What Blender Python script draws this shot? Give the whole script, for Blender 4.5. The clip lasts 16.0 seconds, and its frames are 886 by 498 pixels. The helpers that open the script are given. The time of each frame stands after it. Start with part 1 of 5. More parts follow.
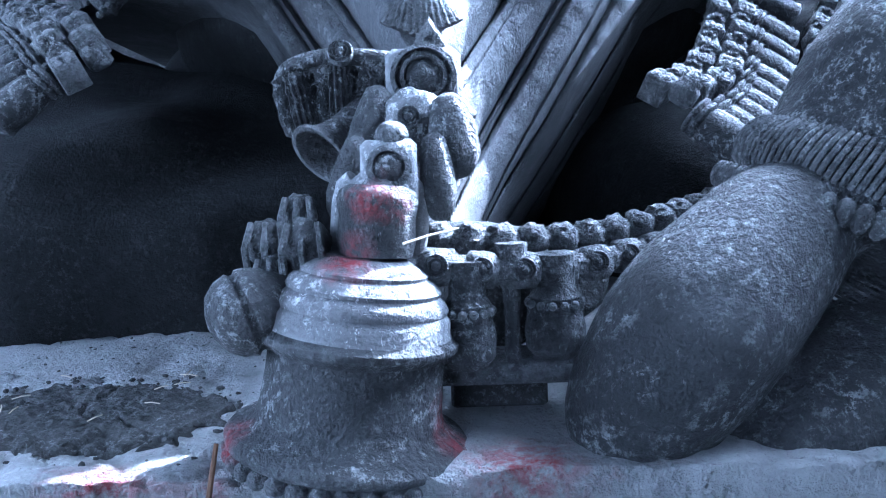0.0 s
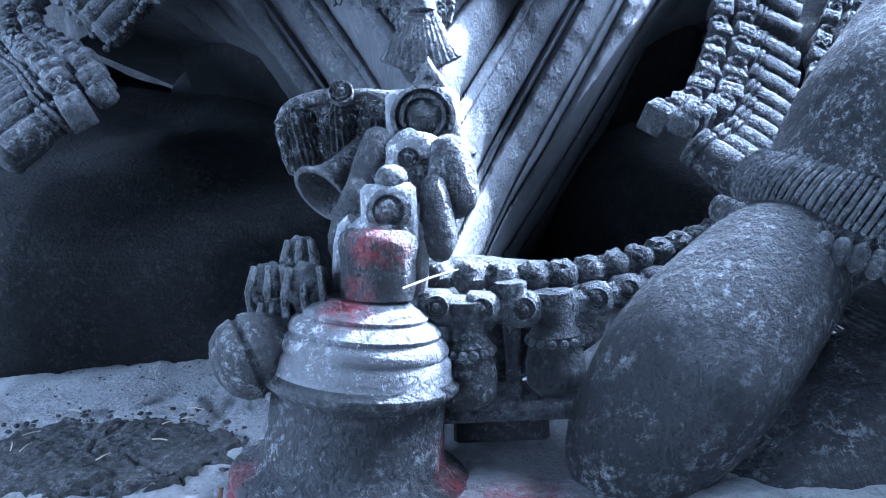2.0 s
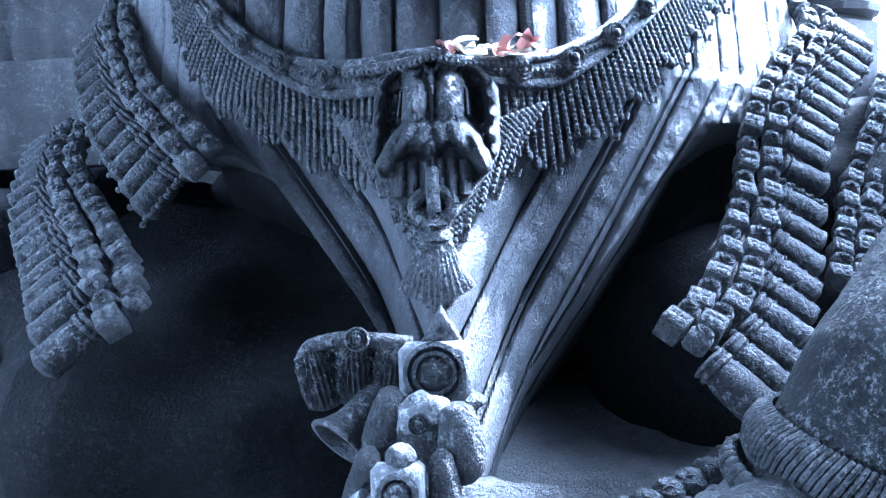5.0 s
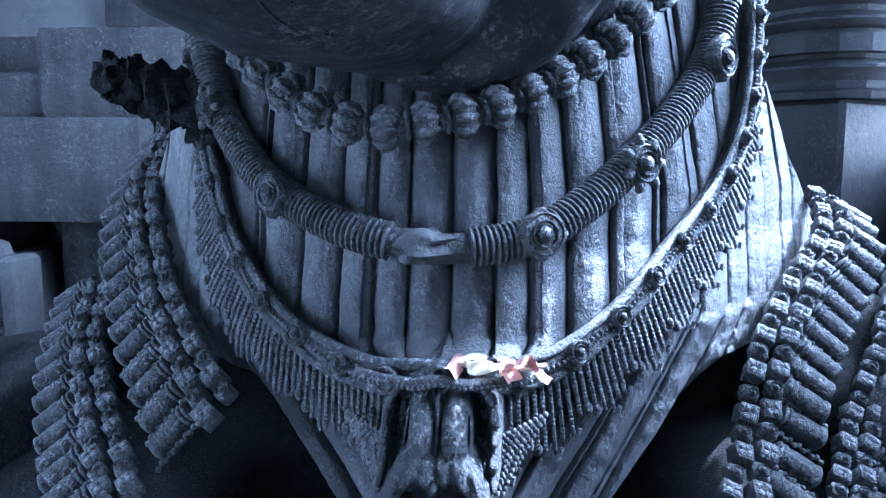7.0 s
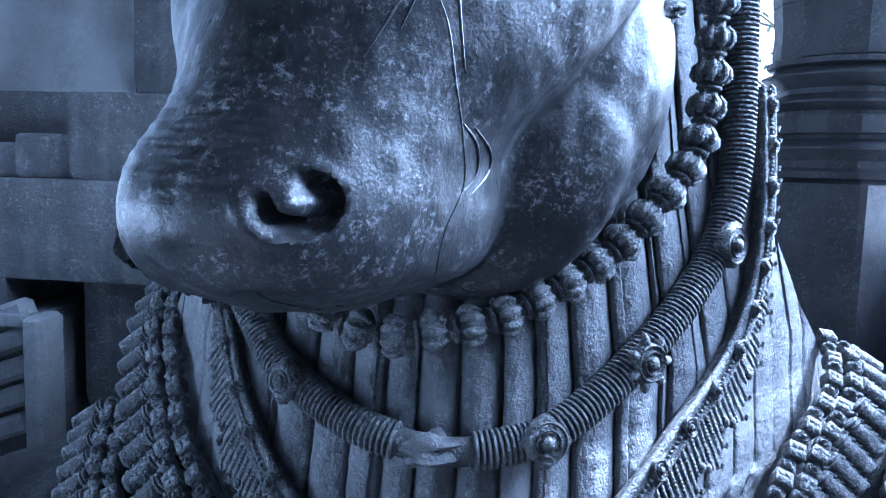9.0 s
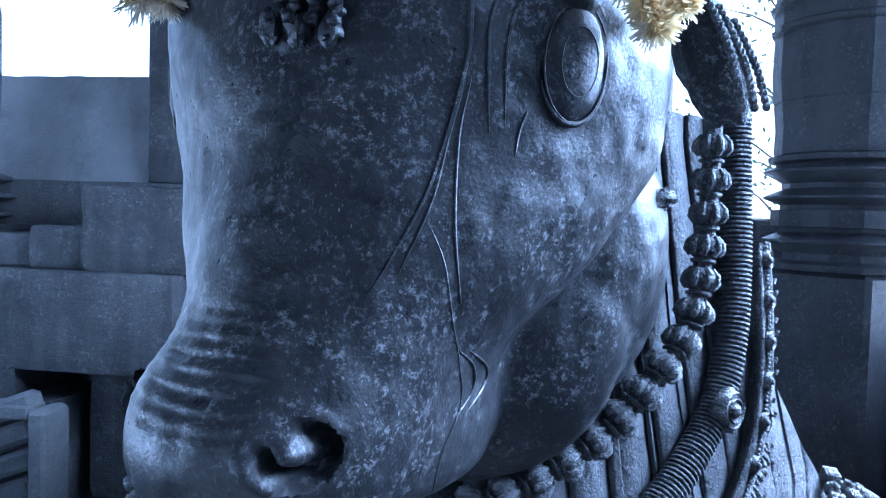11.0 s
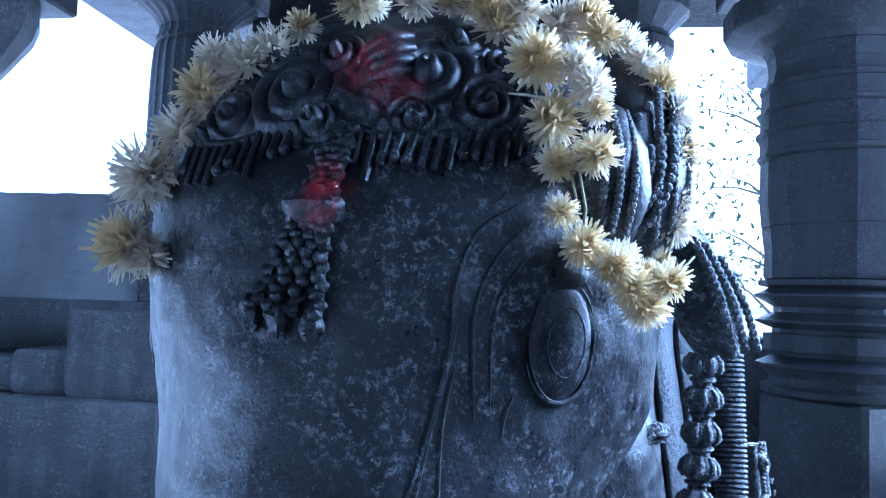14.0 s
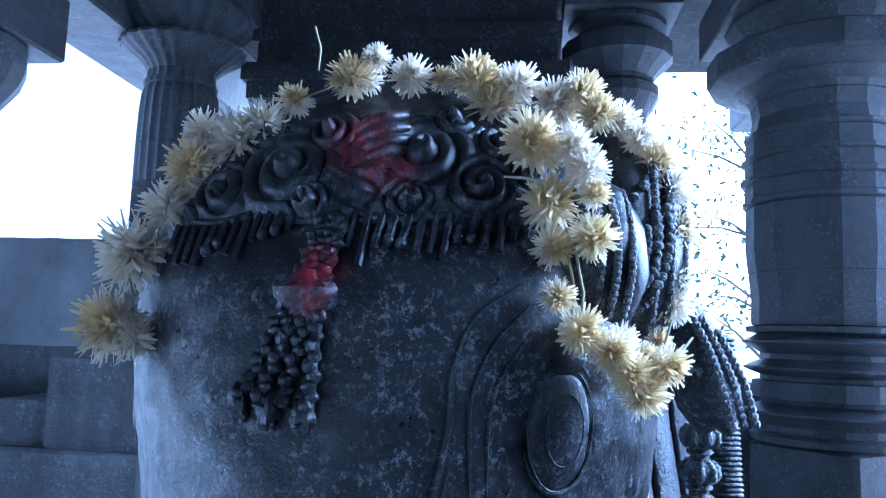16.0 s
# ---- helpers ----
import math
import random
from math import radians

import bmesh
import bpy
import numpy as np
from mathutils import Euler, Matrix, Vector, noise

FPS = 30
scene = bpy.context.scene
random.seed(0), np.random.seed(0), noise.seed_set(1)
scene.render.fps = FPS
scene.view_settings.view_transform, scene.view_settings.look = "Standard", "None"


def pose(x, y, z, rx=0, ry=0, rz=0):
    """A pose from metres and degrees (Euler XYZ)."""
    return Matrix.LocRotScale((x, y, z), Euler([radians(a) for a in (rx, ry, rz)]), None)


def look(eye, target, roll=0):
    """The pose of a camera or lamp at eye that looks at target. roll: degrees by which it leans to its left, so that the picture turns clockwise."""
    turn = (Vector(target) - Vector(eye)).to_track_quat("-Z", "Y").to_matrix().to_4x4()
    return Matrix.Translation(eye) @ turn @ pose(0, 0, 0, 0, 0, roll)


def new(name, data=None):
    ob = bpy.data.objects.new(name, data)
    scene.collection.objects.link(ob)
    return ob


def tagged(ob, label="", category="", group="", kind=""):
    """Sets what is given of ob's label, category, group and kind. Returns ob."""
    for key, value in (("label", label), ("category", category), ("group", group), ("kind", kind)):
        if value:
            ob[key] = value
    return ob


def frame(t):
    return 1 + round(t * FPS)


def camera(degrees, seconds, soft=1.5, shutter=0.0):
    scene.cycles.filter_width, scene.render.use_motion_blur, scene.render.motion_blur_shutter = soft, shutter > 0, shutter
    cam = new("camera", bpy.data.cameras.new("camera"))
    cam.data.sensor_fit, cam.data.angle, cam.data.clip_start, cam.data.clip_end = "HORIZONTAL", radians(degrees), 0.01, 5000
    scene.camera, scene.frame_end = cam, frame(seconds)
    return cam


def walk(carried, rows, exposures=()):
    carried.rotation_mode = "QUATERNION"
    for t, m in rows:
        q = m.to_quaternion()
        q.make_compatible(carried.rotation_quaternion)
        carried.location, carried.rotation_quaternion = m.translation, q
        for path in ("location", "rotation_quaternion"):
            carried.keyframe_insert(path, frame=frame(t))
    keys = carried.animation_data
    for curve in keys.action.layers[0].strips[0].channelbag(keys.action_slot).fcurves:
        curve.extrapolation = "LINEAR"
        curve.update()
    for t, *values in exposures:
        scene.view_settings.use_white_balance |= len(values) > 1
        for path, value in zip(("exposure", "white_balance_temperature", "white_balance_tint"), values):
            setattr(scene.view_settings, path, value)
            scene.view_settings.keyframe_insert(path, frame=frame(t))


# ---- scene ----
cam = camera(60.5, 16.0, soft=1.1)
METRES, EYE, TILT, LEAN, TURN = 1.6, 0.26, -7.0, 2.0, 0.0
ROWS = [
    (0.0, 0.0, 0.0, 0.0, 0.0, 0.0, -0.0),
    (0.5, -0.0003, -0.0016, 0.0027, 0.29, -0.05, 0.05),
    (1.0, -0.0, -0.0029, 0.0061, 0.49, 0.05, 0.2),
    (1.5, 0.0016, -0.0014, 0.0132, 0.59, 0.08, 0.34),
    (2.0, 0.0055, -0.0062, 0.0217, 0.69, 0.31, 0.59),
    (2.5, 0.0099, -0.0109, 0.0325, 0.86, 0.44, 0.89),
    (3.0, 0.014, -0.0089, 0.0442, 1.36, 0.54, 1.22),
    (5.5, 0.0331, -0.0279, 0.257, 4.47, 0.75, -0.27),
    (6.0, 0.0372, -0.0324, 0.337, 4.72, 0.18, -1.04),
    (6.5, 0.0359, -0.0374, 0.4009, 4.9, 0.41, -1.85),
    (7.0, 0.0332, -0.0487, 0.4765, 5.16, -0.59, -2.67),
    (7.5, 0.0294, -0.0476, 0.5373, 5.38, -0.96, -3.3),
    (8.0, 0.0339, -0.0629, 0.5895, 5.92, -1.04, -3.74),
    (8.5, 0.0332, -0.0668, 0.6288, 6.19, -0.45, -4.13),
    (9.0, 0.0344, -0.0644, 0.6656, 6.63, 0.3, -4.38),
    (9.5, 0.0346, -0.0683, 0.6997, 7.02, 1.29, -4.72),
    (12.0, 0.036, -0.1009, 0.8435, 7.32, 6.42, -4.66),
    (12.5, 0.034, -0.1033, 0.868, 7.25, 7.36, -4.75),
    (13.0, 0.0314, -0.1018, 0.8967, 7.09, 8.19, -4.8),
    (13.5, 0.0306, -0.0979, 0.9213, 6.9, 9.4, -4.76),
    (14.0, 0.0309, -0.094, 0.943, 6.68, 10.56, -4.76),
    (14.5, 0.0286, -0.0907, 0.9614, 6.28, 11.44, -4.83),
    (15.0, 0.0266, -0.0934, 0.9687, 5.98, 12.48, -4.72),
    (15.5, 0.0234, -0.0943, 0.9738, 5.73, 13.14, -4.6),
    (16.0, 0.0209, -0.0905, 0.979, 5.64, 13.41, -4.54),
]
EXPO = 2.35
walk(cam, [(t, pose(0, 0, EYE, TILT, LEAN, TURN) @ pose(METRES * x, METRES * y, METRES * z, 90 + pitch, roll, yaw)) for t, x, y, z, yaw, pitch, roll in ROWS],
     exposures=[(t, EXPO + d, k, 12) for t, d, k in ((0.0, 0.66, 4450), (3.5, 0.64, 4450), (5.5, 0.66, 4350), (6.5, 0.38, 4350), (9.0, 0.20, 4300), (12.5, -0.22, 4050), (16.0, -0.25, 3950))])

# ---- world, sun ----
SUN_AZ, SUN_EL = 43.0, 38.0      # degrees: azimuth from +x towards +y, elevation
world = bpy.data.worlds.new("sky")
scene.world = world
world.use_nodes = True
wn = world.node_tree
sky = wn.nodes.new("ShaderNodeTexSky")
sky.sky_type = "NISHITA"
sky.sun_disc = False
sky.sun_elevation = radians(SUN_EL)
sky.sun_rotation = radians(90 - SUN_AZ)
sky.dust_density = 4.0
sky.air_density = 1.2
haze = wn.nodes.new("ShaderNodeHueSaturation")     # a bright, hazy sky
haze.inputs["Saturation"].default_value = 0.4
wn.links.new(sky.outputs[0], haze.inputs["Color"])
wn.links.new(haze.outputs[0], wn.nodes["Background"].inputs[0])
wn.nodes["Background"].inputs[1].default_value = 0.15
sun_data = bpy.data.lights.new("sun", "SUN")
sun_data.energy, sun_data.angle, sun_data.color = 4.0, radians(1.2), (1.0, 0.95, 0.88)
sun = new("sun", sun_data)
sd = Vector((math.cos(radians(SUN_EL)) * math.cos(radians(SUN_AZ)), math.cos(radians(SUN_EL)) * math.sin(radians(SUN_AZ)), math.sin(radians(SUN_EL))))
sun.matrix_world = look(sd * 20, (0, 0, 0))
side_data = bpy.data.lights.new("east_fill", "AREA")     # fill lamp added inside the hall, before the east wall
side_data.shape, side_data.size, side_data.size_y = "RECTANGLE", 2.6, 1.6
side_data.spread = radians(115)
side_data.energy, side_data.color = 42.0, (0.93, 0.97, 1.0)
west_data = bpy.data.lights.new("west_fill", "AREA")     # fill lamp added in an unseen west bay, aimed at floor and bell
west_data.shape, west_data.size, west_data.size_y = "RECTANGLE", 2.2, 0.9
west_data.spread = radians(100)
west_data.energy, west_data.color = 5.0, (0.90, 0.96, 1.0)
west = new("west_fill", west_data)
west.matrix_world = look((-3.05, 0.40, 1.05), (-0.3, 0.75, -0.2))
rear_data = bpy.data.lights.new("parapet_rim_fill", "AREA")     # lamp added over the unseen parapet, for a rim on the muzzle
rear_data.shape, rear_data.size, rear_data.size_y = "RECTANGLE", 1.4, 1.2
rear_data.energy, rear_data.color = 1.6, (0.90, 0.96, 1.0)
rear = new("parapet_rim_fill", rear_data)
rear.matrix_world = look((-3.05, 2.95, 1.35), (-0.3, 1.0, 1.4))
side = new("east_fill", side_data)
side.matrix_world = look((2.14, 1.85, 2.60), (0.0, 1.3, 1.7))


# ---- materials ----
def stone(name, dark, light, speck=(0.5, 0.52, 0.52), speck_amount=0.3, rough=0.75, scale=1.0, bump=0.8, spec=0.4, stain=None, red=(), edge=0.0):
    """Carved stone: mottled ground, fine pale specks, pits; red: places (x, y, z, radius) of rubbed powder."""
    m = bpy.data.materials.new(name)
    m.use_nodes = True
    nt = m.node_tree
    N, L = nt.nodes, nt.links
    bsdf = N["Principled BSDF"]
    co = N.new("ShaderNodeTexCoord")

    def tex(sc, detail=6, rgh=0.6):
        n = N.new("ShaderNodeTexNoise")
        n.inputs["Scale"].default_value, n.inputs["Detail"].default_value, n.inputs["Roughness"].default_value = sc * scale, detail, rgh
        L.new(co.outputs["Object"], n.inputs["Vector"])
        return n

    def ramp(src, a, b, ca=(0, 0, 0, 1), cb=(1, 1, 1, 1)):
        r = N.new("ShaderNodeValToRGB")
        r.color_ramp.elements[0].position, r.color_ramp.elements[1].position = a, b
        r.color_ramp.elements[0].color, r.color_ramp.elements[1].color = ca, cb
        L.new(src, r.inputs[0])
        return r

    def mix(fac, a, b):
        x = N.new("ShaderNodeMix")
        x.data_type = "RGBA"
        for val, sock in ((fac, 0), (a, 6), (b, 7)):
            if hasattr(val, "is_linked"):
                L.new(val, x.inputs[sock])
            else:
                x.inputs[sock].default_value = val
        return x.outputs[2]

    broad, mid, fine = tex(5, 5), tex(28, 6, 0.65), tex(150, 4, 0.7)
    base = ramp(broad.outputs[0], 0.35, 0.68, (*dark, 1), (*light, 1))
    col = mix(ramp(mid.outputs[0], 0.4, 0.7).outputs[0], base.outputs[0], (*[(d + l) * 0.5 for d, l in zip(dark, light)], 1))
    gate = N.new("ShaderNodeMath")
    gate.operation = "MULTIPLY"
    mp0 = N.new("ShaderNodeMapping")
    mp0.inputs["Scale"].default_value = (1.0, 1.0, 0.45)
    L.new(co.outputs["Object"], mp0.inputs["Vector"])
    spot = tex(260, 5, 0.7)
    L.new(mp0.outputs[0], spot.inputs["Vector"])
    L.new(ramp(spot.outputs[0], 0.60, 0.67).outputs[0], gate.inputs[0])
    L.new(ramp(tex(14, 6, 0.7).outputs[0], 0.42, 0.62).outputs[0], gate.inputs[1])
    g2 = N.new("ShaderNodeMath")
    g2.operation = "MULTIPLY"
    L.new(gate.outputs[0], g2.inputs[0])
    g2.inputs[1].default_value = speck_amount
    col = mix(g2.outputs[0], col, (*speck, 1))
    worn = N.new("ShaderNodeMath")
    worn.operation = "MULTIPLY"
    L.new(ramp(tex(85, 9, 0.84).outputs[0], 0.525, 0.575).outputs[0], worn.inputs[0])
    L.new(ramp(tex(9, 7, 0.75).outputs[0], 0.43, 0.57, (0, 0, 0, 1), (speck_amount,) * 3 + (1,)).outputs[0], worn.inputs[1])
    col = mix(worn.outputs[0], col, (*speck, 1))
    deep = ramp(tex(95, 8, 0.8).outputs[0], 0.37, 0.44, (0.55, 0.55, 0.55, 1), (0, 0, 0, 1))
    col = mix(deep.outputs[0], col, (*[d * 0.45 for d in dark], 1))
    if stain:
        streak = N.new("ShaderNodeTexNoise")
        mp = N.new("ShaderNodeMapping")
        mp.inputs["Scale"].default_value = (9, 9, 0.9)
        L.new(co.outputs["Object"], mp.inputs["Vector"])
        L.new(mp.outputs[0], streak.inputs["Vector"])
        streak.inputs["Scale"].default_value, streak.inputs["Detail"].default_value = scale, 5
        col = mix(ramp(streak.outputs[0], 0.48, 0.72).outputs[0], col, (*stain, 1))
    if edge:             # raised edges coloured paler for carved contrast, broken up by noise
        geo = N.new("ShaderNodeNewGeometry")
        edge_pale = N.new("ShaderNodeMath")
        edge_pale.operation = "MULTIPLY"
        L.new(ramp(geo.outputs["Pointiness"], 0.53, 0.66, (0, 0, 0, 1), (edge,) * 3 + (1,)).outputs[0], edge_pale.inputs[0])
        L.new(ramp(tex(60, 7, 0.75).outputs[0], 0.36, 0.60).outputs[0], edge_pale.inputs[1])
        col = mix(edge_pale.outputs[0], col, (*speck, 1))
    for px, py, pz, pr in red:
        sub = N.new("ShaderNodeVectorMath")
        sub.operation = "DISTANCE"
        wob = N.new("ShaderNodeVectorMath")
        wob.operation = "MULTIPLY_ADD"
        L.new(tex(22, 5).outputs["Color"], wob.inputs[0])
        wob.inputs[1].default_value = (pr * 1.6,) * 3
        L.new(co.outputs["Object"], wob.inputs[2])
        L.new(wob.outputs[0], sub.inputs[0])
        sub.inputs[1].default_value = (px + pr * 0.8, py + pr * 0.8, pz + pr * 0.8)
        fall = N.new("ShaderNodeMapRange")
        fall.inputs[1].default_value, fall.inputs[2].default_value, fall.inputs[3].default_value, fall.inputs[4].default_value = pr * 0.3, pr * 1.3, 0.85, 0.0
        L.new(sub.outputs["Value"], fall.inputs[0])
        broken = N.new("ShaderNodeMath")
        broken.operation = "MULTIPLY"
        L.new(fall.outputs[0], broken.inputs[0])
        L.new(ramp(tex(75, 5, 0.7).outputs[0], 0.36, 0.58).outputs[0], broken.inputs[1])
        col = mix(broken.outputs[0], col, (0.36, 0.022, 0.034, 1))
    L.new(col, bsdf.inputs["Base Color"])
    bsdf.inputs["Specular IOR Level"].default_value = spec
    rr = ramp(mid.outputs[0], 0.3, 0.75, (rough - 0.13,) * 3 + (1,), (min(1, rough + 0.12),) * 3 + (1,))
    L.new(rr.outputs[0], bsdf.inputs["Roughness"])
    add = N.new("ShaderNodeMath")
    add.operation = "MULTIPLY_ADD"
    L.new(fine.outputs[0], add.inputs[0])
    add.inputs[1].default_value = 0.75
    pit = N.new("ShaderNodeTexVoronoi")
    pit.inputs["Scale"].default_value = 70 * scale
    L.new(co.outputs["Object"], pit.inputs["Vector"])
    pitted = N.new("ShaderNodeMath")
    pitted.operation = "MULTIPLY_ADD"
    L.new(ramp(pit.outputs["Distance"], 0.05, 0.32).outputs[0], pitted.inputs[0])
    pitted.inputs[1].default_value = 0.06
    soft = N.new("ShaderNodeMath")
    soft.operation = "MULTIPLY_ADD"
    L.new(mid.outputs[0], soft.inputs[0])
    soft.inputs[1].default_value = 0.55
    L.new(g2.outputs[0], soft.inputs[2])
    L.new(soft.outputs[0], pitted.inputs[2])
    L.new(pitted.outputs[0], add.inputs[2])
    bp = N.new("ShaderNodeBump")
    bp.inputs["Strength"].default_value, bp.inputs["Distance"].default_value = bump, 0.02 / scale
    L.new(add.outputs[0], bp.inputs["Height"])
    L.new(bp.outputs[0], bsdf.inputs["Normal"])
    return m


def plain(name, col, rough=0.7, var=0.25, scale=40.0, thin=0.0):
    m = bpy.data.materials.new(name)
    m.use_nodes = True
    N, L = m.node_tree.nodes, m.node_tree.links
    n = N.new("ShaderNodeTexNoise")
    n.inputs["Scale"].default_value, n.inputs["Detail"].default_value = scale, 4
    co = N.new("ShaderNodeTexCoord")
    L.new(co.outputs["Object"], n.inputs["Vector"])
    r = N.new("ShaderNodeValToRGB")
    r.color_ramp.elements[0].position, r.color_ramp.elements[1].position = 0.3, 0.7
    r.color_ramp.elements[0].color = (*[c * (1 - var) for c in col], 1)
    r.color_ramp.elements[1].color = (*[min(1, c * (1 + var)) for c in col], 1)
    L.new(n.outputs[0], r.inputs[0])
    bsdf = N["Principled BSDF"]
    L.new(r.outputs[0], bsdf.inputs["Base Color"])
    bsdf.inputs["Roughness"].default_value = rough
    if thin:           # light shines through
        tr = N.new("ShaderNodeBsdfTranslucent")
        L.new(r.outputs[0], tr.inputs["Color"])
        mx = N.new("ShaderNodeMixShader")
        mx.inputs[0].default_value = thin
        L.new(bsdf.outputs[0], mx.inputs[1])
        L.new(tr.outputs[0], mx.inputs[2])
        L.new(mx.outputs[0], N["Material Output"].inputs["Surface"])
    return m


RED = [(-0.085, 0.650, 0.168, 0.026), (-0.064, 0.655, 0.232, 0.026), (-0.20, 0.640, 0.015, 0.026), (0.005, 0.66, 0.02, 0.03), (-0.030, 0.655, 0.215, 0.016), (-0.13, 0.66, 0.13, 0.018),
       (-0.12, 0.97, 2.07, 0.05), (-0.08, 0.95, 2.02, 0.035), (-0.145, 0.88, 1.90, 0.03), (-0.155, 0.88, 1.87, 0.025)]
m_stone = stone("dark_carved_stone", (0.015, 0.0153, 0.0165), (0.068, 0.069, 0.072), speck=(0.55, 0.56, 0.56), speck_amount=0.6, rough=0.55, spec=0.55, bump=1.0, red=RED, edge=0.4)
m_polish = stone("oiled_stone", (0.010, 0.010, 0.011), (0.036, 0.036, 0.038), speck=(0.48, 0.49, 0.50), speck_amount=0.36, rough=0.38, spec=0.5, bump=0.17, red=RED)
m_pale = stone("worn_chest_stone", (0.036, 0.037, 0.040), (0.150, 0.151, 0.155), speck_amount=0.3, rough=0.55, spec=0.45, bump=0.6, stain=(0.08, 0.08, 0.084))
# rubbed pale on the bell dome; on the pendant plates it paints sunlight
m_bell = stone("rubbed_and_lit_stone", (0.09, 0.09, 0.095), (0.30, 0.30, 0.305), speck=(0.8, 0.8, 0.8), speck_amount=1.0, edge=0.5, rough=0.5, spec=0.5, bump=0.6, red=RED[:6])
m_block = stone("grey_masonry", (0.045, 0.045, 0.047), (0.13, 0.13, 0.13), rough=0.85, scale=0.5, stain=(0.17, 0.17, 0.17), bump=0.7)
m_pillar = stone("pillar_stone", (0.04, 0.04, 0.042), (0.11, 0.11, 0.115), rough=0.5, scale=0.6, stain=(0.10, 0.10, 0.105), bump=0.3)
m_floor = stone("dusty_floor_stone", (0.30, 0.30, 0.30), (0.66, 0.66, 0.65), speck=(0.65, 0.65, 0.64), speck_amount=0.5, rough=0.9, scale=1.0, bump=1.2,
                red=[(-0.30, 0.60, 0.0, 0.05), (-0.22, 0.57, 0.0, 0.045), (0.06, 0.62, 0.0, 0.05), (0.12, 0.58, 0.0, 0.03)])
m_ceiling = stone("ceiling_stone", (0.04, 0.04, 0.04), (0.09, 0.09, 0.09), rough=0.9, scale=0.4)
# near-black colour stands in for the deep shade behind the chest
m_shade_stone = stone("shade_dark_stone", (0.006, 0.006, 0.006), (0.022, 0.022, 0.023), speck=(0.10, 0.10, 0.10), speck_amount=0.35, rough=0.85, spec=0.3, bump=1.0)
m_dirt = stone("dry_dirt", (0.035, 0.034, 0.033), (0.09, 0.088, 0.085), rough=0.95, scale=2.0, bump=0.9)
m_petal = plain("pale_yellow_petals", (0.80, 0.65, 0.34), 0.6, 0.2, 60, 0.45)
m_petal_white = plain("white_petals", (0.88, 0.80, 0.64), 0.6, 0.12, 60, 0.45)
m_petal_cream = plain("cream_petals", (0.86, 0.76, 0.50), 0.6, 0.15, 60, 0.45)
m_stem = plain("stem_fibre", (0.30, 0.27, 0.15), 0.8)
m_stick = plain("incense_stick", (0.55, 0.48, 0.36), 0.7)
m_rust = plain("brown_stick", (0.14, 0.07, 0.035), 0.7)
m_cloth = plain("pink_petals", (0.62, 0.34, 0.30), 0.7)
m_leaf = plain("tree_leaf", (0.06, 0.09, 0.04), 0.7)
m_bark = plain("tree_bark", (0.10, 0.08, 0.06), 0.9)


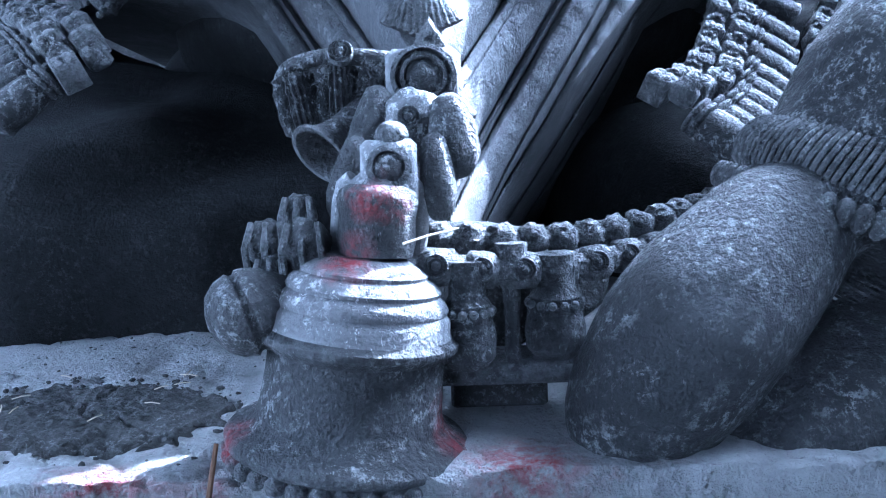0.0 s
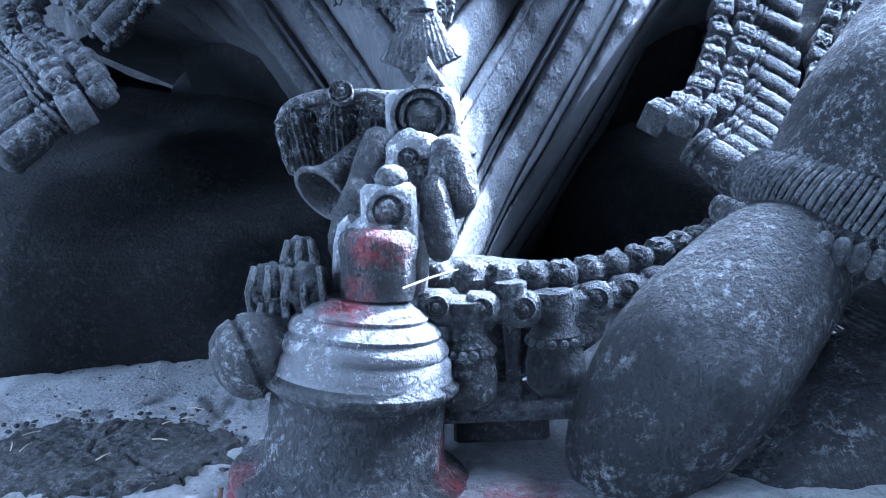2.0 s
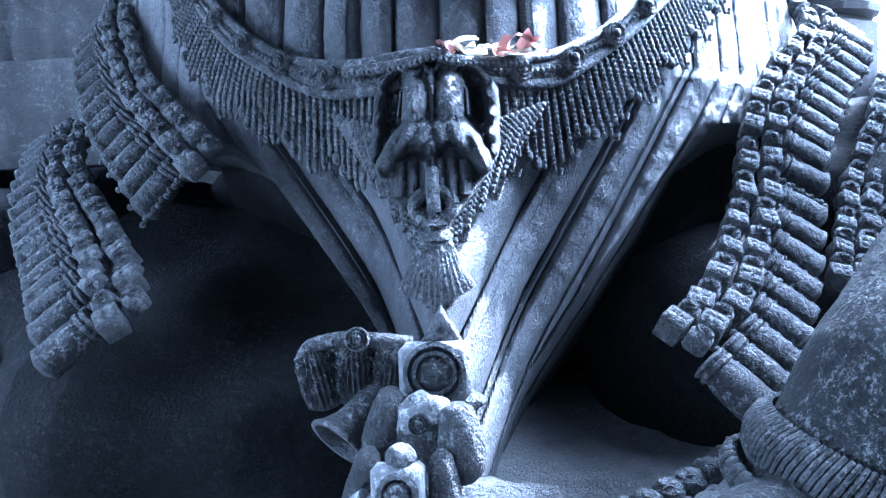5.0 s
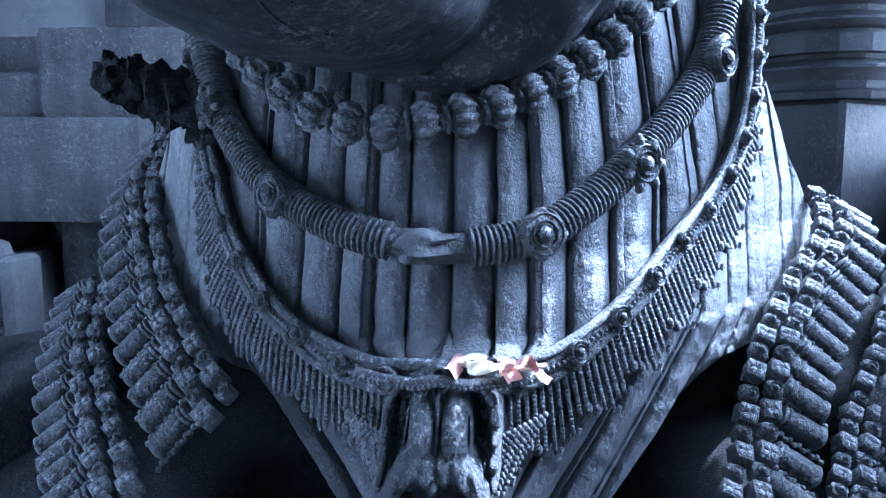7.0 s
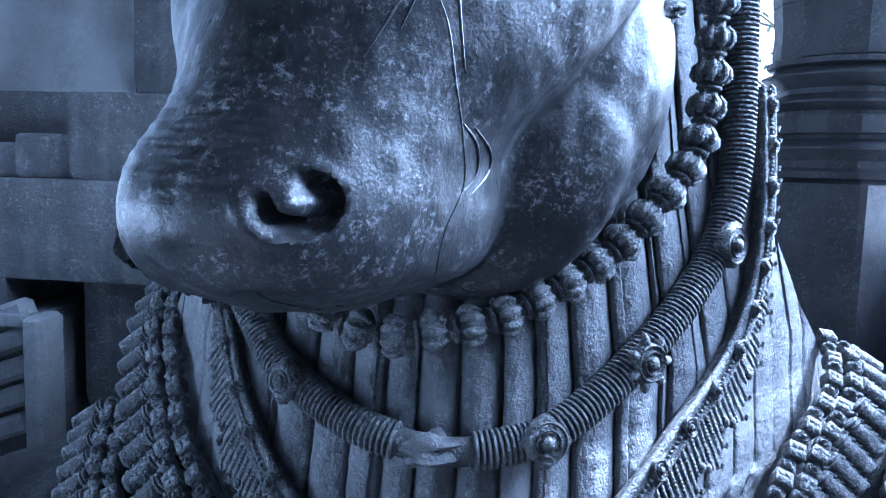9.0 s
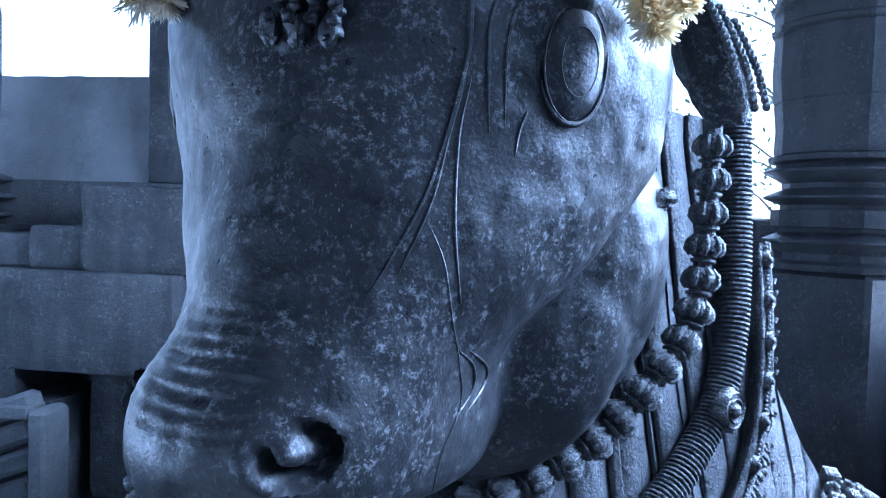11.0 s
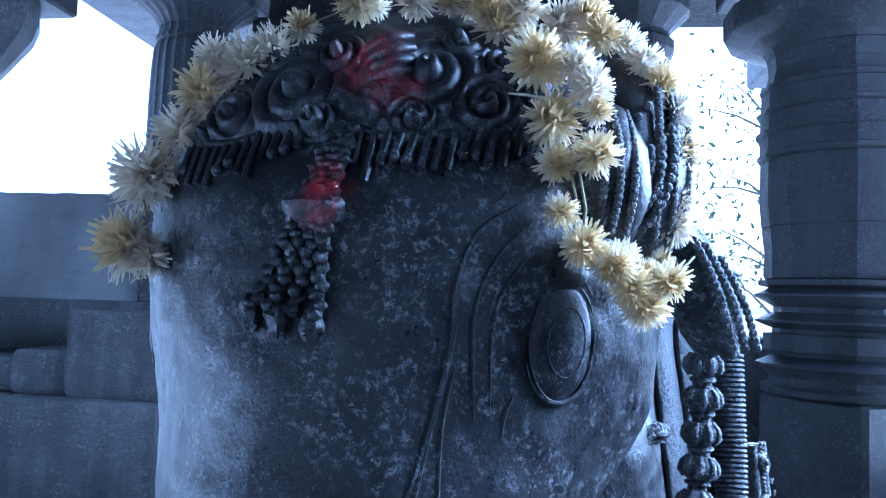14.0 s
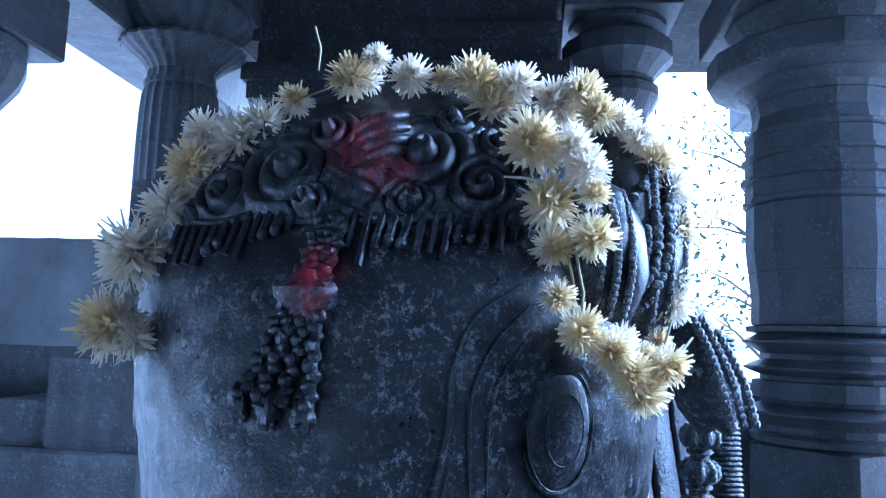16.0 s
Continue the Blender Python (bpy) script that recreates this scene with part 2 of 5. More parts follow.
# ---- mesh building ----
class Form:
    """Collects vertices and faces of one mesh."""

    def __init__(self):
        self.v, self.f, self.m = [], [], []

    def add(self, vs, fs, mat=0):
        k = len(self.v)
        self.v.extend([tuple(p) for p in vs])
        self.f.extend([tuple(i + k for i in q) for q in fs])
        self.m.extend([mat] * len(fs))

    def grid(self, fn, nu, nv, mat=0, closed=False, caps=False):
        vs = [fn(i / (nu if closed else nu - 1), j / (nv - 1)) for j in range(nv) for i in range(nu)]
        fs = []
        for j in range(nv - 1):
            for i in range(nu if closed else nu - 1):
                a, b = j * nu + i, j * nu + (i + 1) % nu
                fs.append((a, b, b + nu, a + nu))
        if caps and closed:
            fs.append(tuple(reversed(range(nu))))
            fs.append(tuple(range((nv - 1) * nu, nv * nu)))
        self.add(vs, fs, mat)

    def tube(self, path, rad, n=8, mat=0, flat=1.0, up=None):
        """A round bar along path; rad: a number or a function of 0..1."""
        pts = [Vector(p) for p in path]
        k = len(pts)
        vs, ref = [], None
        for i, p in enumerate(pts):
            d = (pts[min(i + 1, k - 1)] - pts[max(i - 1, 0)]).normalized()
            if ref is None:
                ref = Vector(up) if up else (Vector((0, 0, 1)) if abs(d.z) < 0.9 else Vector((1, 0, 0)))
            a = (ref - d * ref.dot(d)).normalized()
            b = d.cross(a)
            ref = a
            r = rad(i / (k - 1)) if callable(rad) else rad
            for j in range(n):
                w = 2 * math.pi * j / n
                vs.append(p + a * (r * flat * math.cos(w)) + b * (r * math.sin(w)))
        fs = [(i * n + j, i * n + (j + 1) % n, (i + 1) * n + (j + 1) % n, (i + 1) * n + j) for i in range(k - 1) for j in range(n)]
        fs += [tuple(reversed(range(n))), tuple(range((k - 1) * n, k * n))]
        self.add(vs, fs, mat)

    def lathe(self, m, profile, n=16, mat=0, wob=0.0, flute=0.0):
        """profile: (radius, height) from bottom to top, turned about m's z."""
        vs = []
        for r, z in profile:
            for j in range(n):
                w = 2 * math.pi * j / n
                rr = r * (1 + wob * math.sin(3 * w + z * 40) - flute * abs(math.sin(12 * w)))
                vs.append(m @ Vector((rr * math.cos(w), rr * math.sin(w), z)))
        k = len(profile)
        fs = [(i * n + j, i * n + (j + 1) % n, (i + 1) * n + (j + 1) % n, (i + 1) * n + j) for i in range(k - 1) for j in range(n)]
        fs += [tuple(reversed(range(n))), tuple(range((k - 1) * n, k * n))]
        self.add(vs, fs, mat)

    def blob(self, c, r, m=None, mat=0, n=10, k=7, lump=0.0):
        c, r = Vector(c), Vector(r if hasattr(r, "__len__") else (r, r, r))
        vs = []
        for j in range(k + 1):
            th = math.pi * j / k
            for i in range(n):
                w = 2 * math.pi * i / n
                p = Vector((math.sin(th) * math.cos(w), math.sin(th) * math.sin(w), -math.cos(th)))
                s = 1 + lump * noise.noise(p * 2.3 + c * 31)
                p = Vector((p.x * r.x, p.y * r.y, p.z * r.z)) * s
                vs.append(c + (m @ p if m else p))
        fs = [(j * n + i, j * n + (i + 1) % n, (j + 1) * n + (i + 1) % n, (j + 1) * n + i) for j in range(k) for i in range(n)]
        self.add(vs, fs, mat)

    def box(self, m, size, bev=0.1, mat=0):
        """A box with chamfered edges: three stacked rings of eight."""
        x, y, z = size[0] / 2, size[1] / 2, size[2] / 2
        b = bev * min(x, y, z)

        def ring(x, y, c, h):
            return [(-x + c, -y, h), (x - c, -y, h), (x, -y + c, h), (x, y - c, h), (x - c, y, h), (-x + c, y, h), (-x, y - c, h), (-x, -y + c, h)]
        rings = [ring(x - b, y - b, b * 0.6, -z), ring(x, y, b, -z + b), ring(x, y, b, z - b), ring(x - b, y - b, b * 0.6, z)]
        vs = [m @ Vector(p) for r in rings for p in r]
        fs = [(i * 8 + j, i * 8 + (j + 1) % 8, (i + 1) * 8 + (j + 1) % 8, (i + 1) * 8 + j) for i in range(3) for j in range(8)]
        fs += [tuple(reversed(range(8))), tuple(range(24, 32))]
        self.add(vs, fs, mat)

    def mesh(self, name, mats, sharp=40, smooth=True):
        me = bpy.data.meshes.new(name)
        me.from_pydata(self.v, [], self.f)
        for mt in (mats if isinstance(mats, (list, tuple)) else [mats]):
            me.materials.append(mt)
        me.polygons.foreach_set("material_index", self.m)
        me.polygons.foreach_set("use_smooth", [smooth] * len(self.f))
        me.update()
        if smooth:
            me.set_sharp_from_angle(angle=radians(sharp))
        return me


def part(name, form, mats, parent=None, label="", sharp=40, smooth=True):
    ob = new(name, form.mesh(name, mats, sharp, smooth))
    if parent:
        ob.parent = parent
    return tagged(ob, label)


def lerp_table(rows, z):
    """Smooth values between rows (z, a, b, ...)."""
    if z <= rows[0][0]:
        return rows[0][1:]
    for p, q in zip(rows, rows[1:]):
        if z <= q[0]:
            s = (z - p[0]) / (q[0] - p[0])
            return tuple(a + (b - a) * s for a, b in zip(p[1:], q[1:]))
    return rows[-1][1:]


def curve(ctrl, n):
    """A smooth line through control points, n points evenly in parameter."""
    P = [Vector(p) for p in ctrl]
    P = [P[0] * 2 - P[1]] + P + [P[-1] * 2 - P[-2]]
    out, seg = [], len(P) - 3
    for i in range(n):
        u = i / (n - 1) * seg
        k = min(int(u), seg - 1)
        s = u - k
        a, b, c, d = P[k:k + 4]
        out.append(0.5 * (2 * b + (c - a) * s + (2 * a - 5 * b + 4 * c - d) * s * s + (3 * b - a - 3 * c + d) * s ** 3))
    return out


def even(path, step):
    """Places every step metres along a path, with the way there."""
    pts, out, acc, nxt = path, [], 0.0, 0.0
    for a, b in zip(pts, pts[1:]):
        ln = (b - a).length
        while nxt <= acc + ln and ln > 0:
            out.append((a.lerp(b, (nxt - acc) / ln), (b - a).normalized()))
            nxt += step
        acc += ln
    return out


def basis(o, z, y=(0, -1, 0)):
    """A pose at o whose z axis runs along z and whose y axis leans to y."""
    z = Vector(z).normalized()
    x = Vector(y).cross(z)
    x = x.normalized() if x.length > 1e-4 else Vector((1, 0, 0))
    yy = z.cross(x)
    return Matrix.Translation(o) @ Matrix((x, yy, z)).transposed().to_4x4()


# ---- the bull statue ----
STATUE = Form()      # materials: 0 carved stone, 1 oiled stone, 2 worn chest stone, 3 stone darkened for shade, 4 rubbed stone, also on lit pendant plates
FOLD = 0.072


def fold_width(z):
    return lerp_table([(0.0, 0.62), (0.95, 0.62), (1.3, 0.52), (1.7, 0.45)], z)[0]


def keel(z):
    return lerp_table([(0.0, 0.42, 0.07), (0.2, 0.36, 0.08), (0.45, 0.27, 0.09), (0.54, 0.17, 0.10), (0.6, 0.12, 0.11), (0.705, 0.06, 0.13), (0.735, 0.0, 0.13), (2.0, 0.0, 0.13)], z)


def chest_y(x, z, folds=True):
    yb = lerp_table([(0.0, 1.24), (0.47, 1.21), (0.70, 1.16), (0.78, 1.18), (0.86, 1.215), (1.0, 1.235), (1.3, 1.25), (1.8, 1.33)], z)[0] + 0.10 * x * min(1.0, max(0.0, (z - 0.4) / 0.3))
    k, kw = keel(z)
    xx = x + 0.02
    y = yb + 1.35 * xx * xx / (1 + 0.45 * xx * xx) - k * math.exp(-(xx / kw) ** 2)
    if z < 0.62:          # the flanks fall away under the chest
        room = 0.07 + 0.85 * (z - 0.17) if xx > 0 else 0.035 + 0.72 * (z - 0.17)
        y += (2.2 if xx > 0 else 3.5) * max(0.0, abs(xx) - room) * min(1.0, (0.62 - z) / 0.1)
    if folds:
        s = abs(x + 0.02) * (0.62 / fold_width(z)) + 0.64 * max(0.0, 0.72 - z)
        q = s / FOLD + 0.10 * noise.noise((x * 3, z * 2, 5)) + 0.35 * math.sin(7.0 * round(s / FOLD - 0.5))
        r = q - math.floor(q)
        d = min(r, 1 - r) * FOLD
        slope = (2.7 * xx / (1 + 0.45 * xx * xx) ** 2) + 2 * k * xx / (kw * kw) * math.exp(-(xx / kw) ** 2)
        steep = min(1.9, math.sqrt(1 + slope * slope)) if z < 0.70 else 1.0
        fade = lerp_table([(0.0, 1.0), (0.33, 1.0), (0.48, 0.4), (0.9, 0.15)], abs(x))[0]
        y += steep * fade * ((0.013 + 0.006 * noise.noise((x * 11, z * 14, 8))) * math.exp(-(d / 0.0052) ** 2) + 0.014 * math.exp(-(d / 0.021) ** 2) + 0.011 * (r - 0.5) * (1 if x > -0.02 else -1))
        y += 0.006 * noise.noise((x * 9, z * 5, 1.0)) + steep * 0.0028 * noise.noise((x * 40, z * 34, 3.0)) + 0.0016 * noise.noise((x * 95, z * 80, 7.0))
    return y


def chest(x, z, off=0.0):
    """A place on the chest, off metres proud of it, and the normal there."""
    e = 0.02
    dx = (chest_y(x + e, z, False) - chest_y(x - e, z, False)) / (2 * e)
    dz = (chest_y(x, z + e, False) - chest_y(x, z - e, False)) / (2 * e)
    n = Vector((dx, -1, max(-1.0, min(1.0, dz)))).normalized()
    return Vector((x, chest_y(x, z, False), z)) + n * off, n


def chest_sheet(u, v):
    z = 1.75 * v ** 0.95
    half = lerp_table([(0.0, 0.42), (0.45, 0.60), (0.54, 0.92), (0.84, 0.86), (1.0, 0.74), (1.17, 0.63), (1.3, 0.54), (1.5, 0.48), (1.75, 0.45)], z)[0]
    x = (u * 2 - 1) * half
    return (x, chest_y(x, z), z)


STATUE.grid(chest_sheet, 720, 460, 2)

# head: level rings, wide at the eyes, turned a little to one side at the muzzle
HEAD = [  # height, centre x, y, half width, front, fullness, turn
    (1.140, -0.18, 1.00, 0.02, 0.06, 2.0, 25), (1.153, -0.18, 1.00, 0.115, 0.18, 2.2, 25), (1.178, -0.18, 1.00, 0.165, 0.235, 2.3, 25), (1.222, -0.18, 1.00, 0.188, 0.272, 2.3, 25),
    (1.275, -0.18, 1.00, 0.192, 0.285, 2.3, 25), (1.33, -0.175, 1.02, 0.195, 0.275, 2.1, 22), (1.39, -0.165, 1.08, 0.235, 0.295, 1.8, 17),
    (1.47, -0.16, 1.14, 0.325, 0.325, 1.6, 11), (1.60, -0.15, 1.20, 0.415, 0.355, 1.5, 6), (1.75, -0.14, 1.20, 0.42, 0.335, 1.7, 6),
    (1.90, -0.13, 1.20, 0.40, 0.305, 2.0, 6), (2.03, -0.12, 1.20, 0.36, 0.245, 2.1, 6), (2.12, -0.11, 1.20, 0.30, 0.175, 2.1, 6),
    (2.19, -0.10, 1.20, 0.21, 0.10, 2.0, 6), (2.225, -0.10, 1.20, 0.02, 0.01, 2.0, 6)]


def head_point(w, z):
    cx, cy, half, front, full, turn = lerp_table(HEAD, z)
    c, s = math.cos(w), math.sin(w)          # w = 0 is the front, +90 degrees its left cheek
    a = half * math.copysign(abs(s) ** (2 / full), s)
    f = (front if c > 0 else 0.30) * math.copysign(abs(c) ** (2 / full), c)
    if s < 0 and z > 1.32:
        a *= lerp_table([(1.32, 1.0), (1.42, 0.82), (1.6, 0.82), (1.8, 0.87), (2.0, 0.96), (2.3, 1.0)], z)[0]
    t = radians(turn)
    return Vector((cx + a * math.cos(t) - f * math.sin(t), cy - a * math.sin(t) - f * math.cos(t), z))


def head_sheet(u, v):
    z = 1.140 + 1.085 * v
    cz = [head_point(2 * math.pi * u, z + d) for d in (-0.03, -0.015, 0, 0.015, 0.03)]
    p = sum(cz, Vector()) / 5
    p.z = z
    n = (p - Vector((-0.14, 1.18, z))).normalized()
    p += n * (0.006 * noise.noise(p * 7) + 0.002 * noise.noise(p * 40))
    return p




def fuse(form, voxel, turns, fine=0.0):
    """Melts overlapping forms into one skin; returns its vertices and faces."""
    tmp = new("skin", form.mesh("skin", m_stone))
    rm = tmp.modifiers.new("melt", "REMESH")
    rm.mode, rm.voxel_size = "VOXEL", voxel
    sm = tmp.modifiers.new("ease", "SMOOTH")
    sm.factor, sm.iterations = 0.5, turns
    ev = tmp.evaluated_get(bpy.context.evaluated_depsgraph_get())
    me = ev.to_mesh()
    vs = []
    for v in me.vertices:
        p, n = v.co, v.normal
        vs.append(p + n * (fine * (0.0045 * noise.noise(p * 8) + 0.002 * noise.noise(p * 30))))
    fs = [tuple(p.vertices) for p in me.polygons]
    ev.to_mesh_clear()
    bpy.data.objects.remove(tmp)
    return vs, fs


skull = Form()
skull.grid(head_sheet, 160, 130, 1, closed=True, caps=True)
skull.blob((0.03, 1.35, 1.49), (0.28, 0.225, 0.335), None, 1, 60, 40)
skull.blob((-0.03, 1.225, 1.365), (0.265, 0.115, 0.255), None, 1, 50, 34)
skull.blob((-0.33, 1.40, 1.52), (0.22, 0.225, 0.305), None, 1, 50, 30)
sv, sf = fuse(skull, 0.0065, 44, 1.0)
NOSE = Vector((-0.148, 0.743, 1.283))
for i, q in enumerate(sv):           # the nostril: a deep comma with a raised rim, and a shallow dent below it
    d = q - NOSE
    if q.y < 0.95 and abs(d.x) < 0.12 and abs(d.z) < 0.12:
        r, w = math.hypot(d.x / 1.05, d.z / 0.85), math.degrees(math.atan2(d.z, d.x))
        r *= 1.22
        turn = 1.0 if -175 < w < 65 else max(0.0, 1 - min(abs(w - 65), abs(w + 175), abs(w - 185)) / 25)
        wide = 0.012 + 0.005 * math.cos(math.radians(w - 5)) + 0.002 * noise.noise(q * 60)
        deep = 0.048 * turn * math.exp(-((r - 0.032) / wide) ** 2)
        rim = 0.007 * math.exp(-((r - 0.056) / 0.009) ** 2) * turn + 0.007 * math.exp(-(r / 0.014) ** 2)
        q += Vector((0.25, 1.0, 0.10)) * (deep - rim)
for q in sv:
    if q.x < -0.16 and 1.28 < q.z < 1.44 and q.y < 1.1:
        fade = min(1.0, (-0.16 - q.x) / 0.08) * math.sin(math.pi * (q.z - 1.28) / 0.16)
        q.y -= 0.0022 * fade * math.sin((q.z + 0.25 * (q.x + 0.3) ** 2) * 370 + 2 * noise.noise(q * 9))
STATUE.add(sv, sf, 1)

from mathutils.bvhtree import BVHTree
TREE = BVHTree.FromPolygons(STATUE.v, STATUE.f)


def onto(x, z, off=0.0):
    """The first stone met from the front at x, z, and its normal."""
    p, n, _, _ = TREE.ray_cast(Vector((x, -0.5, z)), Vector((0, 1, 0)))
    if p is None:
        p, n = Vector((x, 1.3, z)), Vector((0, -1, 0))
    if n.y > 0:
        n = -n
    return p + n * off, n


# mouth line and folds of the muzzle
def crease(pts, r, off=-0.0003, mat=1, n=30):
    """A raised line on the face through places (x, z)."""
    STATUE.tube([onto(p.x, p.z, off)[0] for p in curve([(x, 0, z) for x, z in pts], n)], lambda s: 0.0006 + r * math.sin(math.pi * min(1, s * 0.96 + 0.03)) ** 0.6, 6, mat)


crease([(-0.030, 1.524), (-0.012, 1.48), (-0.003, 1.42), (0.004, 1.36), (0.004, 1.30), (-0.013, 1.25), (-0.025, 1.195), (-0.034, 1.16)], 0.0016, -0.0008)
for k in range(2):
    crease([(0.004 + 0.012 * k, 1.375 - 0.004 * k), (0.018 + 0.013 * k, 1.35 - 0.004 * k), (0.016 + 0.012 * k, 1.315), (0.002 + 0.010 * k, 1.29)], 0.0019, 0.0)
crease([(-0.19, 1.19), (-0.18, 1.165), (-0.155, 1.15)], 0.0022, -0.0006)
crease([(0.085, 1.895), (0.031, 1.854), (0.010, 1.797), (0.006, 1.729), (-0.014, 1.64), (-0.040, 1.549), (-0.095, 1.436)], 0.0030)
crease([(0.092, 1.869), (0.052, 1.823), (0.030, 1.766), (0.029, 1.697), (0.031, 1.634)], 0.0021)
crease([(0.096, 1.839), (0.063, 1.79), (0.049, 1.732), (0.049, 1.642)], 0.0021)
crease([(0.009, 1.696), (-0.003, 1.627), (-0.003, 1.531), (0.007, 1.429)], 0.0020)
crease([(0.004, 1.700), (-0.016, 1.62), (-0.030, 1.55), (-0.060, 1.47)], 0.0021)
crease([(0.075, 1.665), (0.066, 1.64), (0.062, 1.61)], 0.002)

# eyes with lids
for side in (1, -1):
    if side > 0:
        c, n = onto(0.132, 1.728)
    else:
        c = head_point(-1.25, 1.74)
        n = Vector((-0.9, -0.4, 0.0)).normalized()
    mm = basis(c, n, (0, 0, 1))
    STATUE.blob(c - n * 0.005, (0.047, 0.072, 0.015), mm.to_3x3(), 1, 32, 22, 0.05)
    for ew, eh, lift, er in ((0.048, 0.073, 0.000, 0.0014), (0.028, 0.042, 0.0075, 0.0007)):
        STATUE.tube([mm @ Vector((ew * math.cos(a), eh * math.sin(a), lift)) for a in [i / 32 * 2 * math.pi for i in range(33)]], lambda s: er * (0.7 + 0.5 * abs(math.sin(math.pi * s + 0.6))), 8, 1)
    STATUE.tube([mm @ Vector((0.056 * math.cos(a), 0.082 * math.sin(a), -0.007)) for a in [0.1 + i / 24 * 2.95 for i in range(25)]], lambda s: 0.001 + 0.010 * math.sin(math.pi * s), 8, 1)
    lid = [mm @ Vector((0.052 * math.cos(a), 0.075 * math.sin(a), -0.003)) for a in [3.5 + i / 24 * 2.5 for i in range(25)]]
    STATUE.tube(lid, lambda s: 0.001 + 0.0032 * math.sin(math.pi * s), 8, 1)
    STATUE.blob(c + mm.to_3x3() @ Vector((0.0, 0.084, -0.014)), (0.046, 0.032, 0.022), mm.to_3x3(), 1, 18, 12)

# broken cheek: a rough knob at the end of the jaw
STATUE.blob((0.275, 1.285, 1.575), (0.035, 0.03, 0.02), None, 0, 16, 10, 0.5)
# ear with braided trim, and a stump of horn on the far side
STATUE.blob((0.355, 1.29, 1.80), (0.055, 0.05, 0.115), Euler((0.1, -0.42, 0)).to_matrix(), 0, 18, 14, 0.25)
for k in range(3):
    pa = curve([(0.33 + 0.025 * k, 1.235 + 0.008 * k, 1.89 - 0.02 * k), (0.37 + 0.022 * k, 1.225 + 0.01 * k, 1.80 - 0.01 * k), (0.395 + 0.018 * k, 1.235, 1.71)], 12)
    for i, (p, d) in enumerate(even(pa, 0.011)):
        STATUE.blob(p, 0.0075, None, 0, 6, 5)
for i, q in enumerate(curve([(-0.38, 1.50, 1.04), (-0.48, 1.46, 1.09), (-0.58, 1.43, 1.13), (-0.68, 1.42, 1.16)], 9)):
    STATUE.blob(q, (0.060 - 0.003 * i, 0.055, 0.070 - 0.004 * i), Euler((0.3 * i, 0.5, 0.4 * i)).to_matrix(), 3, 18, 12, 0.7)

# ---- necklaces ----
# upper rope of heavy twisted beads under the jaw
rope = curve([(-0.48, 1.46, 1.52), (-0.46, 1.36, 1.32), (-0.35, 1.25, 1.17), (-0.23, 1.19, 1.085), (-0.14, 1.175, 1.058), (-0.07, 1.175, 1.064), (0.03, 1.205, 1.085), (0.12, 1.25, 1.125), (0.22, 1.305, 1.19), (0.30, 1.35, 1.275), (0.361, 1.40, 1.36), (0.385, 1.43, 1.48), (0.39, 1.43, 1.60), (0.39, 1.42, 1.72)], 120)
for i, (p, d) in enumerate(even(rope, 0.060)):
    b = basis(p, d)
    STATUE.lathe(b, [(0.012, -0.030), (0.021, -0.029), (0.023, -0.026), (0.021, -0.023), (0.015, -0.021), (0.025, -0.014), (0.030, -0.004), (0.029, 0.008), (0.021, 0.018), (0.010, 0.022)], 18, 0)
    for k in range(8):           # bud leaves along the bead
        w = k / 8 * 2 * math.pi + 0.4 * i
        q = b @ pose(0, 0, 0, 0, 0, math.degrees(w))
        STATUE.tube([q @ Vector((0.024, 0, -0.016)), q @ Vector((0.030, 0.002, -0.005)), q @ Vector((0.029, 0.003, 0.007)), q @ Vector((0.020, 0.002, 0.020))], lambda u: 0.003 + 0.0045 * math.sin(math.pi * min(1, u + 0.1)), 8, 0)
STATUE.tube(rope, 0.016, 8, 0)


def rosette(c, n, r, mat=0, petals=0, square=False):
    """A carved boss: plate, two rings and a bud."""
    b = basis(c, n, (0, 0, 1))
    if square:
        STATUE.box(b @ pose(0, 0, 0.0, 0, 0, 45), (r * 1.75, r * 1.75, r * 0.7), 0.3, mat)
    STATUE.lathe(b, [(r * 0.98, -r * 0.3), (r, r * 0.25), (r * 0.9, r * 0.42), (r * 0.78, r * 0.30), (r * 0.66, r * 0.30), (r * 0.58, r * 0.46), (r * 0.48, r * 0.34), (r * 0.38, r * 0.36), (r * 0.32, r * 0.52), (r * 0.16, r * 0.62), (0.001, r * 0.64)], 20, mat)
    for k in range(petals):
        w = 2 * math.pi * k / petals
        STATUE.blob(b @ Vector((r * 1.12 * math.cos(w), r * 1.12 * math.sin(w), r * 0.1)), (r * 0.42, r * 0.26, r * 0.28), (b @ pose(0, 0, 0, 0, 0, math.degrees(w))).to_3x3(), mat, 8, 6)


# ribbed torque with rosettes
TORQUE = [(-0.52, 1.50), (-0.50, 1.28), (-0.45, 1.11), (-0.37, 1.00), (-0.294, 0.944), (-0.20, 0.902), (-0.12, 0.880), (-0.02, 0.865), (0.10, 0.888), (0.18, 0.935), (0.255, 0.998), (0.34, 1.085), (0.411, 1.19), (0.445, 1.32), (0.455, 1.5), (0.45, 1.85)]
torque = curve([chest(x, z, 0.028)[0] for x, z in TORQUE], 240)
STATUE.tube(torque, 0.024, 12, 0)
for i, (p, d) in enumerate(even(torque, 0.0095)):
    if 0.70 < (p.x + 0.55) / 0.62 < 0.90 and p.z < 0.9:      # the broken stretch
        continue
    b = basis(p, d)
    STATUE.lathe(b, [(0.027, -0.0042), (0.0318, -0.0015), (0.0318, 0.0015), (0.027, 0.0042)], 14, 0)
